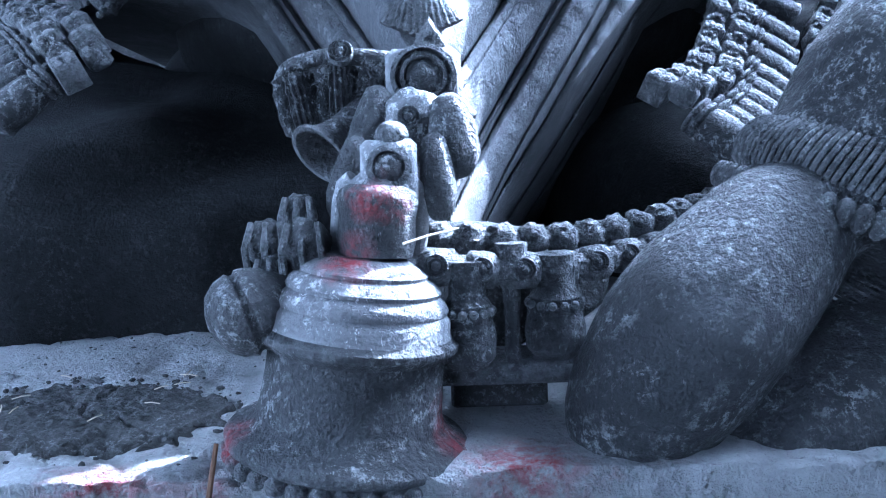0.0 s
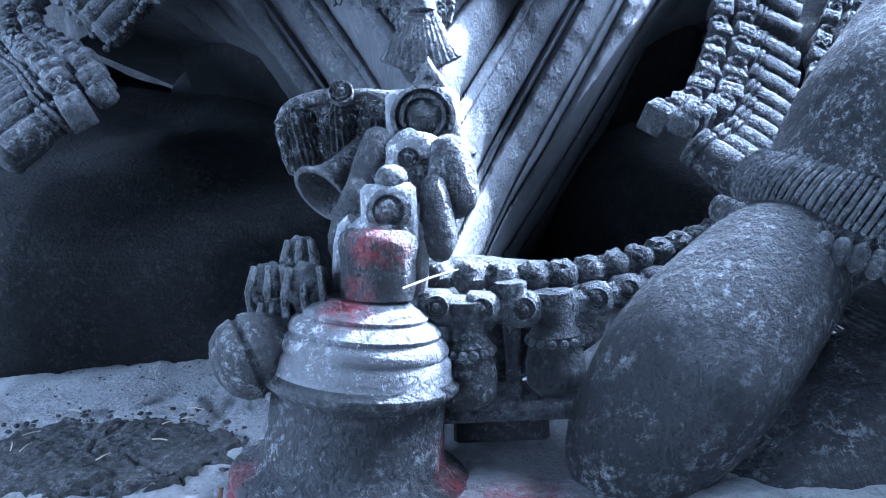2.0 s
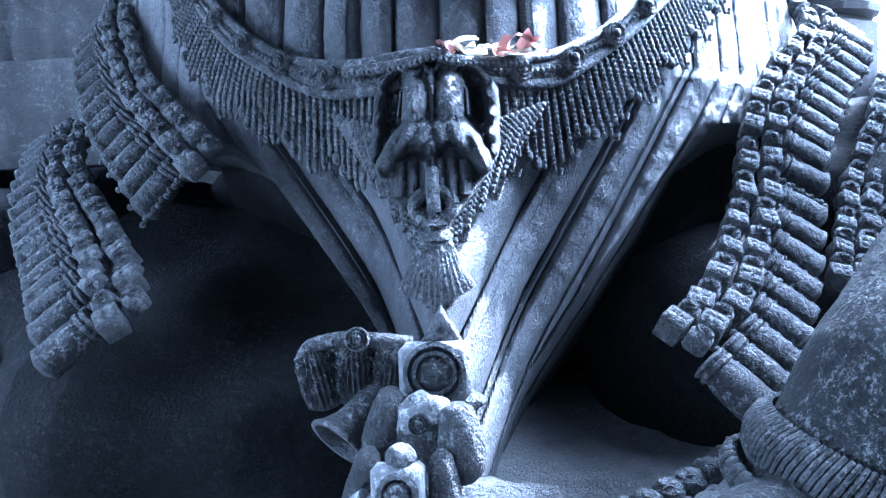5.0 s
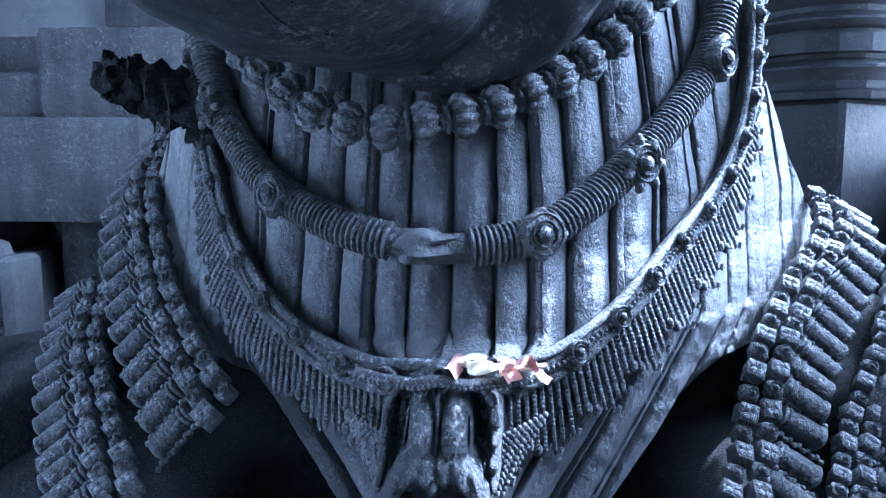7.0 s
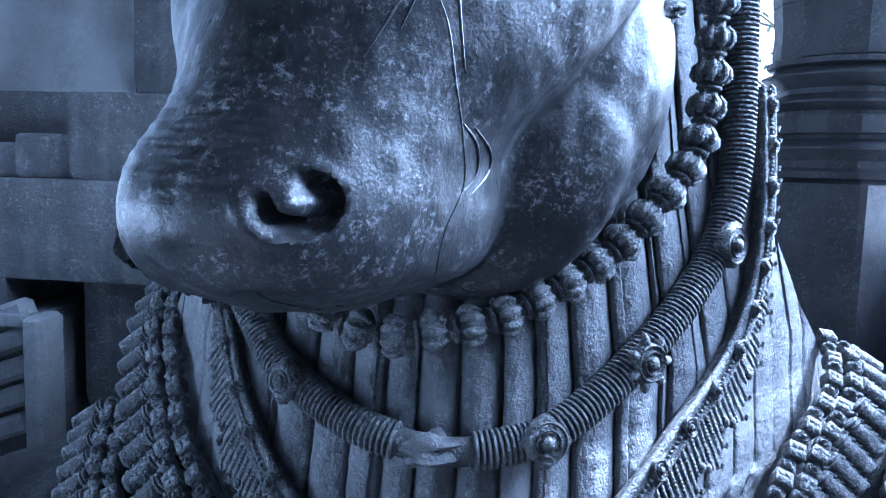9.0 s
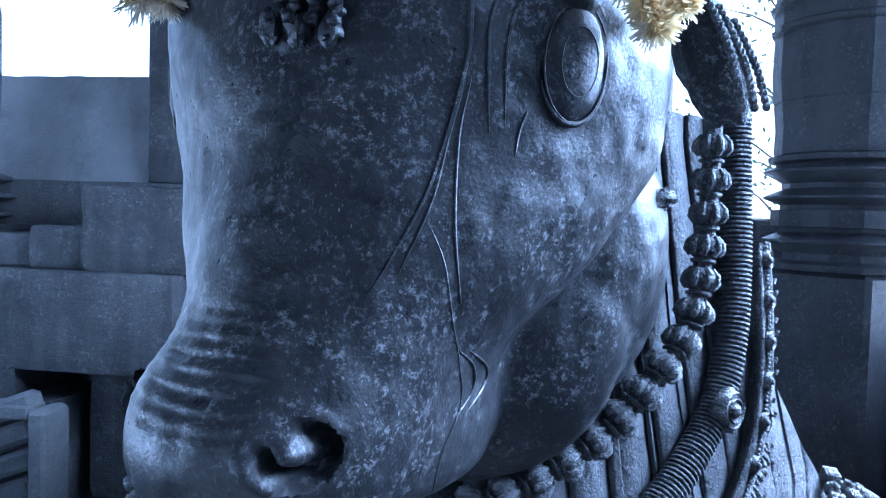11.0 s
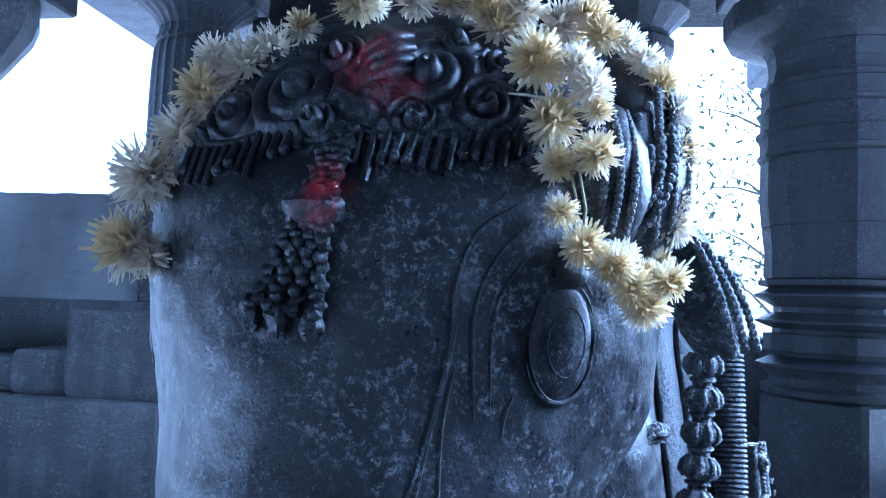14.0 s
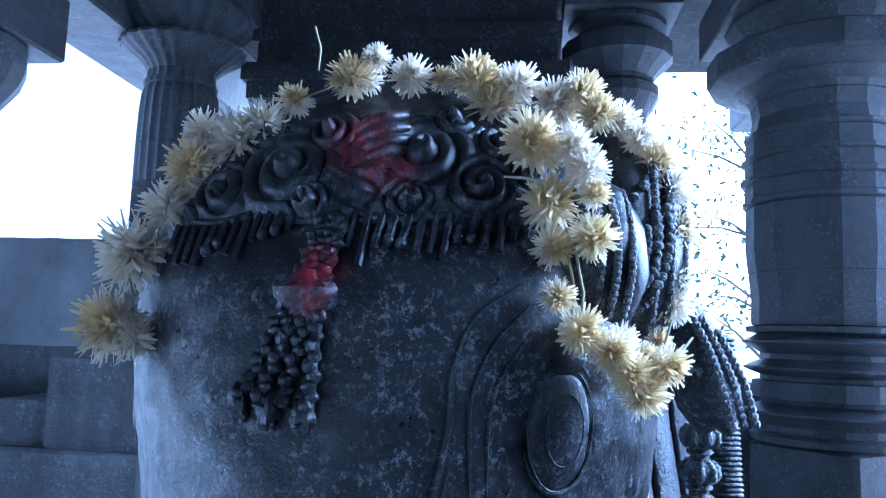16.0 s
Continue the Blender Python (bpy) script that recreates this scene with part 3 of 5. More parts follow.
for x, z, r, pe, sq in ((0.10, 0.888, 0.036, 0, True), (0.255, 0.998, 0.034, 7, False), (0.411, 1.19, 0.037, 0, True), (-0.294, 0.944, 0.034, 0, True), (-0.445, 1.10, 0.03, 6, False)):
    p, n = chest(x, z, 0.055)
    rosette(p, n, r, 0, pe, sq)
p, n = chest(-0.06, 0.868, 0.03)
STATUE.blob(p, (0.055, 0.035, 0.028), None, 2, 16, 12, 0.5)

# fringed band
BAND = [(-0.55, 1.45), (-0.53, 1.25), (-0.50, 1.08), (-0.44, 0.91), (-0.36, 0.808), (-0.24, 0.730), (-0.13, 0.702), (-0.03, 0.700), (0.09, 0.702), (0.165, 0.722), (0.256, 0.782), (0.361, 0.875), (0.459, 0.975), (0.51, 1.08), (0.53, 1.20), (0.53, 1.35), (0.52, 1.5)]
band = curve([(x, 0, z) for x, z in BAND], 260)


fine_band = even(band, 0.004)


def band_pt(pd, down, off):
    """A place a way outside the band's line, square to it, on the chest."""
    p, d = pd
    n = Vector((d.z, 0, -d.x)).normalized()
    return chest(p.x + n.x * down, p.z + n.z * down, off)


for dz, r in ((0.0, 0.0085), (0.028, 0.0085)):
    STATUE.tube([band_pt(p, dz, 0.024)[0] for p in fine_band[::2]], r, 8, 0)
STATUE.tube([band_pt(p, 0.014, 0.012)[0] for p in fine_band[::2]], 0.018, 10, 0)
for i, p in enumerate(even(band, 0.0085)):
    STATUE.blob(band_pt(p, 0.014, 0.032)[0], 0.0042, None, 0, 6, 4)
for i, p in enumerate(even(band, 0.082)):
    q, n = band_pt(p, 0.013, 0.034)
    rosette(q, n, 0.019)
for i, pd in enumerate(even(band, 0.0118)):     # hanging strands of pearls, in groups
    p, d = pd
    if abs(p.x + 0.018) < 0.05 and p.z < 0.8:
        continue
    g = i % 7
    ln = 0.070 + 0.030 * math.sin(math.pi * g / 6) + 0.045 * max(0, 1 - abs(p.x + 0.018) / 0.25)
    if p.z > 0.95:
        ln *= max(0.3, 1 - (p.z - 0.95) * 2.6)
    nx, nz = Vector((d.z * 0.8, -d.x - 0.55)).normalized()
    st = []
    for k in range(8):
        q = 0.034 + ln * k / 7
        st.append(chest(p.x + nx * q, p.z + nz * q, 0.020 if p.z < 1.0 else 0.012)[0])
    STATUE.tube(st, 0.0034, 6, 0)
    for q, dd in even(st, 0.0080):
        STATUE.blob(q - Vector((0, 0.002, 0)), 0.0043, None, 0, 6, 4)
    if g in (0, 1):
        STATUE.blob(st[-1], (0.0085, 0.008, 0.011), None, 0, 8, 6)
    if g in (3, 5):
        e = st[-1]
        STATUE.tube([e, e + Vector((0.003, -0.002, -0.010)), e + Vector((0.009, -0.002, -0.010)), e + Vector((0.0118, 0, 0))], 0.004, 6, 0)

# grotesque mask at the point of the band: a carved relief, with its beard of strands
def ridge(x, z, pts, w, h):
    """Height of a rounded ridge along a line of places."""
    best = 9.0
    for (ax, az), (bx, bz) in zip(pts, pts[1:]):
        ux, uz = bx - ax, bz - az
        s = max(0.0, min(1.0, ((x - ax) * ux + (z - az) * uz) / (ux * ux + uz * uz)))
        best = min(best, math.hypot(x - ax - s * ux, z - az - s * uz))
    return h * math.exp(-(best / w) ** 4)


def mask_relief(u, v):
    X, Z = u * 2.4 - 1.2, 1.15 - 2.5 * v
    x, z = abs(X + 0.02 * noise.noise((X * 3, Z * 3, 0))), Z + 0.02 * noise.noise((X * 3, Z * 3, 9))
    h = 0.042 * (1 - 0.5 * x * x)
    e = math.hypot((x - 0.32) / 0.24, (z - 0.24) / 0.38)                       # bulging eyes with nested rims
    h += 0.030 * math.exp(-e ** 3) + 0.0022 * math.sin(9 * e + 0.6) * (e < 1.5) * (z > 0.02)
    h -= 0.060 * math.exp(-(((x - 0.72) / 0.17) ** 2 + ((z - 0.22) / 0.40) ** 2) ** 2)   # hollows beside them
    h = max(h, ridge(x, z, [(0.0, 0.86), (0.14, 0.78), (0.24, 0.62), (0.40, 0.66), (0.60, 0.74), (0.78, 0.66), (0.92, 0.50)], 0.075, 0.052))
    h = max(h, ridge(x, z, [(0.12, 0.58), (0.22, 0.44), (0.42, 0.52), (0.56, 0.40), (0.58, 0.10)], 0.045, 0.048))
    h = max(h, ridge(x, z, [(0.0, 0.66), (0.0, 0.10), (0.0, -0.20)], 0.075 + 0.04 * max(0, 0.2 - z), 0.056))
    ro = math.hypot(X, z - 0.80)
    h = max(h, 0.056 * math.exp(-((ro - 0.15) / 0.055) ** 4), 0.058 * math.exp(-(ro / 0.075) ** 4))
    h = max(h, 0.075 * math.exp(-((x / 0.14) ** 2 + ((z + 0.28) / 0.12) ** 2)))           # nose
    h = max(h, ridge(x, z, [(0.0, -0.22), (0.22, -0.12), (0.46, -0.16), (0.68, -0.32), (0.84, -0.50)], 0.27 - 0.12 * x, 0.066 + 0.003 * math.sin(24 * x + 12 * z)))   # upper lip
    if -0.86 < z < -0.46 and x < 0.62:                                           # teeth and tongue
        h = max(h, 0.038 + 0.014 * abs(math.sin(15 * x)) ** 0.6)
    h = max(h, ridge(x, z, [(0.0, -0.48), (0.0, -0.82)], 0.10, 0.050) + (0.004 * math.sin(60 * X) if x < 0.14 and z < -0.4 else 0))
    h = max(h, ridge(x, z, [(0.10, -0.90), (0.30, -0.84), (0.42, -0.70)], 0.06, 0.044))
    h = max(h, 0.054 * math.exp(-((x / 0.11) ** 4 + ((z + 1.0) / 0.16) ** 4)))            # chin knob
    h = max(h, ridge(x, z, [(0.94, 0.52), (1.0, 0.20), (0.98, -0.15), (1.02, -0.40)], 0.11, 0.040 + 0.006 * math.sin(26 * z)))    # side locks
    h = max(h, ridge(x, z, [(0.84, -0.20), (0.80, -0.45), (0.86, -0.62)], 0.06, 0.034))
    lim = lerp_table([(-1.35, 0.10), (-1.15, 0.30), (-0.9, 0.60), (-0.6, 0.92), (-0.3, 1.12), (0.45, 1.12), (0.68, 0.85), (0.86, 0.40), (1.0, 0.05), (1.15, 0.0)], Z)[0]
    h -= 0.16 * min(1.0, max(0.0, x - lim) / 0.14) + 0.10 * max(0.0, Z - 0.98) / 0.17
    h += 0.0022 * noise.noise((X * 7, Z * 7, 2)) + 0.0012 * noise.noise((X * 19, Z * 19, 4))
    return (-0.022 + 0.078 * X, 1.046 + 0.070 * Z - h * 1.15 + 0.016 * x * x, 0.618 + 0.108 * Z)


STATUE.grid(mask_relief, 170, 180, 0)
brow = curve([(-0.150, 1.085, 0.700), (-0.100, 1.060, 0.698), (-0.055, 1.040, 0.700), (-0.022, 1.030, 0.708), (0.010, 1.040, 0.700), (0.055, 1.060, 0.698), (0.110, 1.085, 0.700)], 40)
STATUE.tube(brow, 0.0085, 8, 0)
for q, dq in even(brow, 0.0085):
    STATUE.blob(q + Vector((0, -0.007, -0.004)), 0.0042, None, 0, 7, 5)
for i in range(40):          # strands that close the fringe to a point under the mask
    a = (i / 39 * 2 - 1)
    top, foot = 0.640 - 0.05 * (1 - abs(a)), 0.438 + 0.135 * abs(a) ** 1.25 + 0.008 * (i % 3)
    st = []
    for u in [j / 9 for j in range(10)]:
        x = -0.022 + a * (0.150 - 0.045 * u)
        z = top + (foot - top) * u
        st.append(Vector((x, min(1.050 + 0.65 * (z - 0.618) + 0.25 * abs(a) ** 2 * 0.15, chest_y(x, z, False) - 0.020), z)))
    STATUE.tube(st, 0.0038, 6, 0)
    for q, dd in even(st, 0.0090):
        STATUE.blob(q - Vector((0, 0.003, 0)), 0.0046, None, 0, 6, 4)
    if i % 4 == 1:
        e = st[-1]
        STATUE.tube([e, e + Vector((0.003, -0.002, -0.010)), e + Vector((0.007, -0.002, -0.010)), e + Vector((0.010, 0, 0.002))], 0.004, 6, 0)
knob = basis((-0.021, 0.930, 0.512), (0.0, -1, 0.35), (0, 0, 1))
STATUE.tube([knob @ Vector((0.024 * math.cos(w), 0.019 * math.sin(w), 0.0)) for w in [k / 20 * 2 * math.pi for k in range(21)]], 0.0085, 8, 0)
STATUE.tube([knob @ Vector((0.0, 0.045, 0.006)), knob @ Vector((0.0, 0.02, 0.012)), knob @ Vector((0.002, -0.010, 0.006))], 0.0085, 8, 0)
STATUE.lathe(basis((-0.020, 0.922, 0.480), (0, 0, 1)), [(0.016, -0.012), (0.021, -0.008), (0.020, 0.0), (0.015, 0.005), (0.018, 0.010), (0.012, 0.016)], 14, 0)
for k in range(13):          # tassel under the mask
    w = (k / 12 * 2 - 1)
    STATUE.tube([Vector((-0.020 + 0.014 * w, 0.918, 0.475)), Vector((-0.020 + 0.030 * w, 0.893 + 0.014 * w * w, 0.435)), Vector((-0.020 + 0.043 * w, 0.884 + 0.02 * w * w, 0.393 + 0.020 * abs(w)))], lambda u: 0.0045 + 0.0022 * u, 7, 0)
STATUE.blob((-0.02, 0.925, 0.43), (0.030, 0.03, 0.05), None, 0, 12, 10)


# ---- bell garlands over the shoulders ----
GR = random.Random(5)


def garland(ctrl, out, n, step=0.062, size=1.1):
    """Two staggered rows of square and flower tiles along ctrl; off their outer side stand barrel bells with a beaded braid between each two."""
    path = curve(ctrl, n)
    out = Vector(out)

    def frame_at(d):
        face = d.cross(out).normalized()
        if face.y > 0:
            face = -face
        side = face.cross(d).normalized()
        return face, side if side.dot(out) > 0 else -side

    jig = GR.uniform
    for i, (p, d) in enumerate(even(path, 0.040 * size)):
        face, side = frame_at(d)
        for r in range(2):
            q = p + side * (0.037 * r * size + jig(-0.003, 0.003)) + d * (0.020 * size * r) + face * (0.006 * r + jig(-0.003, 0.005))
            m = basis(q, face, d) @ pose(0, 0, 0, jig(-10, 10), jig(-10, 10), jig(-9, 9) + 8)
            w = jig(0.030, 0.034) * size
            if (i + r) % 2 == 0:
                STATUE.box(m, (w, w, 0.034 * size), 0.10, 0)
                for k in range(4):           # four petals cut on the tile
                    a = math.pi / 4 + k * math.pi / 2
                    STATUE.blob(m @ Vector((0.28 * w * math.cos(a), 0.28 * w * math.sin(a), 0.017 * size)), (0.0065 * size, 0.0065 * size, 0.0035), m.to_3x3(), 0, 8, 5)
            else:
                STATUE.box(m, (w * 0.92, w * 0.92, 0.026 * size), 0.35, 0)
                rosette(m @ Vector((0, 0, 0.013 * size)), m.to_3x3() @ Vector((0, 0, 1)), 0.0115 * size)
    for i, (p, d) in enumerate(even(path, step * 0.5)):
        face, side = frame_at(d)
        a = p + side * 0.056 * size - face * 0.006
        if i % 2 == 0:
            k = size * jig(0.95, 1.05)
            way = (side + Vector((0, 0, -0.25)) + d * jig(-0.06, 0.06)).normalized()
            STATUE.lathe(basis(a, way, face), [(0.012 * k, 0.0), (0.021 * k, 0.002), (0.0225 * k, 0.005), (0.021 * k, 0.008), (0.0185 * k, 0.010), (0.0225 * k, 0.013), (0.0225 * k, 0.017), (0.0185 * k, 0.020), (0.0205 * k, 0.024), (0.0225 * k, 0.040), (0.0230 * k, 0.060), (0.0225 * k, 0.078), (0.0240 * k, 0.080), (0.0240 * k, 0.086), (0.0200 * k, 0.089), (0.013 * k, 0.094), (0.002, 0.096)], 18, 0)
        else:
            for k in range(11):
                q = a + side * (0.0085 * k) + Vector((0, 0, -0.0022 * k)) + face * 0.004
                STATUE.blob(q + d * 0.0022 * (-1) ** k, (0.0058, 0.0058, 0.0058), None, 0, 7, 5)


garland([(0.83, 2.02, 0.91), (0.80, 1.87, 0.845), (0.665, 1.68, 0.74), (0.55, 1.50, 0.63), (0.50, 1.40, 0.515), (0.43, 1.25, 0.42), (0.35, 1.10, 0.36), (0.26, 0.97, 0.335)], (0.8, -0.1, -0.35), 120, 0.064, 1.1)
garland([(1.0, 1.95, 0.72), (0.88, 1.72, 0.62), (0.77, 1.58, 0.50), (0.70, 1.46, 0.42), (0.62, 1.30, 0.34)], (0.8, -0.1, -0.3), 80, 0.062, 1.05)
garland([(-0.80, 2.0, 1.10), (-0.77, 1.75, 0.95), (-0.63, 1.50, 0.775), (-0.50, 1.33, 0.675), (-0.40, 1.22, 0.60)], (-0.75, -0.2, -0.55), 90, 0.062, 1.1)
garland([(-0.92, 1.80, 0.72), (-0.83, 1.58, 0.63), (-0.74, 1.43, 0.555), (-0.605, 1.24, 0.50), (-0.49, 1.07, 0.445), (-0.43, 0.98, 0.40)], (-0.75, -0.2, -0.35), 100, 0.062, 1.1)

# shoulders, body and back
# coloured shade-dark; the two inner masses are added to fill the hollows
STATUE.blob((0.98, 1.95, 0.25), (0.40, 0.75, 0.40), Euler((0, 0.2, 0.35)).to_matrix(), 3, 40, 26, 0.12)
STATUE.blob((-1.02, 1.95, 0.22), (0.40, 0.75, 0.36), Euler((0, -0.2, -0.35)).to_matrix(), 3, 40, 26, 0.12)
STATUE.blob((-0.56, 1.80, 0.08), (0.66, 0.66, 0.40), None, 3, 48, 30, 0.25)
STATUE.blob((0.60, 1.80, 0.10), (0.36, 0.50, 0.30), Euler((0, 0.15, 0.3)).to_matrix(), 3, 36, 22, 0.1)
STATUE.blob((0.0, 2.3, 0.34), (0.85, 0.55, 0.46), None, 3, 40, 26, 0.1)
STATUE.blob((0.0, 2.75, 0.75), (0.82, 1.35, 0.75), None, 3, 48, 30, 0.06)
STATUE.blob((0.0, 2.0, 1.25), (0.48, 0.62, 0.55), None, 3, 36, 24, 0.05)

# folded foreleg: cloven hoof, hair and anklet
hoof = Form()
hoof.tube(curve([(0.37, 0.765, 0.185), (0.310, 0.725, 0.163), (0.245, 0.690, 0.112), (0.195, 0.680, 0.055), (0.160, 0.675, 0.005), (0.145, 0.675, -0.035)], 40), lambda s: 0.082 * max(0.02, math.sin(math.pi * (0.14 + 0.84 * s))) ** 0.5, 36, 0)
hoof.tube(curve([(0.58, 0.83, 0.055), (0.46, 0.755, 0.038), (0.385, 0.715, 0.012), (0.31, 0.685, -0.03), (0.255, 0.67, -0.075)], 30), lambda s: 0.080 * max(0.02, math.sin(math.pi * (0.22 + 0.74 * s))) ** 0.5, 32, 0)
leg = curve([(0.385, 0.775, 0.150), (0.425, 0.79, 0.205), (0.49, 0.81, 0.275), (0.57, 0.84, 0.35), (0.76, 0.97, 0.50)], 40)
hoof.tube(leg, lambda s: 0.112 - 0.012 * math.sin(math.pi * min(1, s * 2)) + 0.035 * s, 36, 0)
hv, hf = fuse(hoof, 0.006, 6, 1.0)
STATUE.add(hv, hf, 0)
LEG = BVHTree.FromPolygons(hv, hf)
for row, (c, rr, nb) in enumerate((((0.408, 0.785, 0.190), 0.124, 50), ((0.430, 0.795, 0.216), 0.117, 104))):
    b = basis(c, Vector((0.38, -0.08, 1)))
    for j in range(nb):
        w = 2 * math.pi * j / nb
        if row == 0:
            STATUE.blob(b @ Vector((rr * math.cos(w), rr * math.sin(w), -0.004)), (0.0095, 0.0095, 0.0145), b.to_3x3(), 0, 9, 7)
        else:
            STATUE.tube([b @ Vector(((rr + o) * math.cos(w + 0.02 * q), (rr + o) * math.sin(w + 0.02 * q), q * 0.012)) for q, o in ((-2.2, -0.004), (-1, 0.007), (0.5, 0.010), (2, 0.005), (3, -0.006))], 0.0031, 6, 0)
random.seed(8)
hb0 = basis((0.408, 0.785, 0.186), Vector((0.38, -0.08, 1)))
for i in range(260):         # hair that fans from the anklet over the hoof
    w = math.pi * 0.95 + i / 259 * math.pi * 0.95
    ln = 0.060 + 0.055 * random.random() + 0.05 * max(0.0, i / 259 - 0.55)
    line = []
    for q in range(7):
        u = q / 6
        a = w - 0.22 * u * (w / math.pi - 1.2) + 0.03 * math.sin(9 * i) * u
        z = -0.010 - ln * u
        start, goal = hb0 @ Vector((0.30 * math.cos(a), 0.30 * math.sin(a), z)), hb0 @ Vector((0, 0, z))
        hit = LEG.ray_cast(start, (goal - start).normalized())[0]
        if hit is None:
            break
        line.append(hit + (start - goal).normalized() * 0.0012 * (1 - u))
    if len(line) > 3:
        STATUE.tube(line, lambda u: 0.0024 * (1 - u) + 0.0006, 5, 0)

# pendant chain, great bell and its small bells
bell_o = basis((-0.098, 0.685, -0.005), (0.14, 0.02, 1))
STATUE.lathe(bell_o, [(0.107, 0.0), (0.1125, 0.004), (0.1135, 0.011), (0.109, 0.017), (0.097, 0.022), (0.088, 0.029), (0.0845, 0.040), (0.082, 0.070), (0.0815, 0.092), (0.0865, 0.096), (0.0925, 0.1015), (0.0925, 0.107), (0.086, 0.112)], 64, 0, 0.004)
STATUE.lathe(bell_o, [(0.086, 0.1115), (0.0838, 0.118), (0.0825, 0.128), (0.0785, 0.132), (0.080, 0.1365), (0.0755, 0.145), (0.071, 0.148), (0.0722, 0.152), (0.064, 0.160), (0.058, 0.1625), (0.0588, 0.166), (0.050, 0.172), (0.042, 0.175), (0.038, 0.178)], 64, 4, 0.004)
for j in range(34):
    w = j / 34 * 2 * math.pi
    STATUE.blob(bell_o @ Vector((0.106 * math.cos(w), 0.106 * math.sin(w), -0.006)), (0.010, 0.010, 0.009), None, 0, 8, 6)
cup = basis((-0.064, 0.690, 0.172), (0.08, 0.03, 1))
STATUE.lathe(cup, [(0.033, 0.0), (0.036, 0.012), (0.035, 0.035), (0.038, 0.050), (0.036, 0.058), (0.026, 0.064)], 24, 0, 0.02)
for w in (-2.62, -0.52):
    STATUE.tube([cup @ Vector((rr * math.cos(w), rr * math.sin(w), h)) for rr, h in ((0.043, -0.004), (0.045, 0.02), (0.044, 0.045), (0.040, 0.062), (0.030, 0.070))], 0.0075, 8, 4)
    STATUE.tube([cup @ Vector((rr * math.cos(w * 0.9 - 0.12), rr * math.sin(w * 0.9 - 0.12), h)) for rr, h in ((0.041, -0.004), (0.042, 0.02), (0.042, 0.045), (0.038, 0.060))], 0.004, 8, 0)
for k in range(7):
    w = k / 7 * 2 * math.pi + 0.3
    STATUE.blob(cup @ Vector((0.014 * math.cos(w), -0.037, 0.029 + 0.014 * math.sin(w))), (0.013, 0.007, 0.0055), Euler((0, -w, 0)).to_matrix(), 0, 12, 8)
STATUE.blob(cup @ Vector((0, -0.042, 0.029)), (0.005, 0.006, 0.005), None, 0, 8, 6)
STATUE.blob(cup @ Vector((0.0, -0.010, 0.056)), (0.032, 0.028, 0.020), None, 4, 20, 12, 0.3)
# pendant plates take the paler stone: their sunlit look is in the colour
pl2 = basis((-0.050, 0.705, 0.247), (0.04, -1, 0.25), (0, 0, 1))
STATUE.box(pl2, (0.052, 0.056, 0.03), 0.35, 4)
STATUE.lathe(pl2, [(0.020, 0.012), (0.021, 0.019), (0.015, 0.021), (0.014, 0.017), (0.012, 0.020), (0.006, 0.024), (0.001, 0.024)], 20, 0)
STATUE.blob((-0.047, 0.71, 0.280), (0.016, 0.014, 0.014), None, 0, 10, 8)
for bx, by, bz, ax, sc in ((-0.008, 0.722, 0.268, 0.06, 0.85), (0.008, 0.752, 0.306, 0.06, 1.25), (-0.084, 0.735, 0.268, -0.30, 0.85), (-0.064, 0.775, 0.318, -0.30, 1.0)):
    b = basis((bx, by, bz), (ax, -0.1, -1))      # long folded buds
    STATUE.lathe(b, [(0.005 * sc, -0.014), (0.013 * sc, -0.008), (0.0165 * sc, 0.006), (0.0195 * sc, 0.026), (0.0205 * sc, 0.046), (0.016 * sc, 0.060), (0.009 * sc, 0.068), (0.002, 0.070)], 22, 0, 0.03)
    for w in (-2.4, -1.57, -0.75):
        STATUE.tube([b @ Vector((0.0170 * sc * math.cos(w), 0.0170 * sc * math.sin(w), 0.004)), b @ Vector((0.0205 * sc * math.cos(w), 0.0205 * sc * math.sin(w), 0.034)), b @ Vector((0.013 * sc * math.cos(w), 0.013 * sc * math.sin(w), 0.063))], 0.003, 6, 0)
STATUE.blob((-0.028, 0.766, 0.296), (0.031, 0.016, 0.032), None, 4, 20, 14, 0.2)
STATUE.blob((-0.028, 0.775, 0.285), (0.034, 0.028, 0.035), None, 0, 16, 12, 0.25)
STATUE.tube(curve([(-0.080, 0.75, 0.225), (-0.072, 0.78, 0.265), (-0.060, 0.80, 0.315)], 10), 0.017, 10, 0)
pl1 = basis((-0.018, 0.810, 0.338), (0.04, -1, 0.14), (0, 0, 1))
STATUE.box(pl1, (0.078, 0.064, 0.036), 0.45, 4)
STATUE.lathe(pl1, [(0.033, 0.014), (0.034, 0.022), (0.029, 0.024), (0.028, 0.019), (0.025, 0.019), (0.024, 0.024), (0.020, 0.024), (0.019, 0.019), (0.016, 0.022), (0.008, 0.028), (0.001, 0.029)], 28, 0)
tri = basis((-0.010, 0.828, 0.378), (0, -1, 0.3), (0, 0, 1))
STATUE.lathe(tri @ pose(0, 0, 0, 0, 0, 90), [(0.028, -0.012), (0.029, 0.006), (0.020, 0.010)], 3, 0)
STATUE.lathe(tri, [(0.007, 0.008), (0.008, 0.014), (0.004, 0.015), (0.001, 0.013)], 12, 0)
STATUE.blob((0.0, 0.815, 0.302), (0.038, 0.02, 0.012), None, 0, 12, 8)
rosette(Vector((-0.032, 0.752, 0.298)), Vector((0, -1, 0.2)), 0.012)
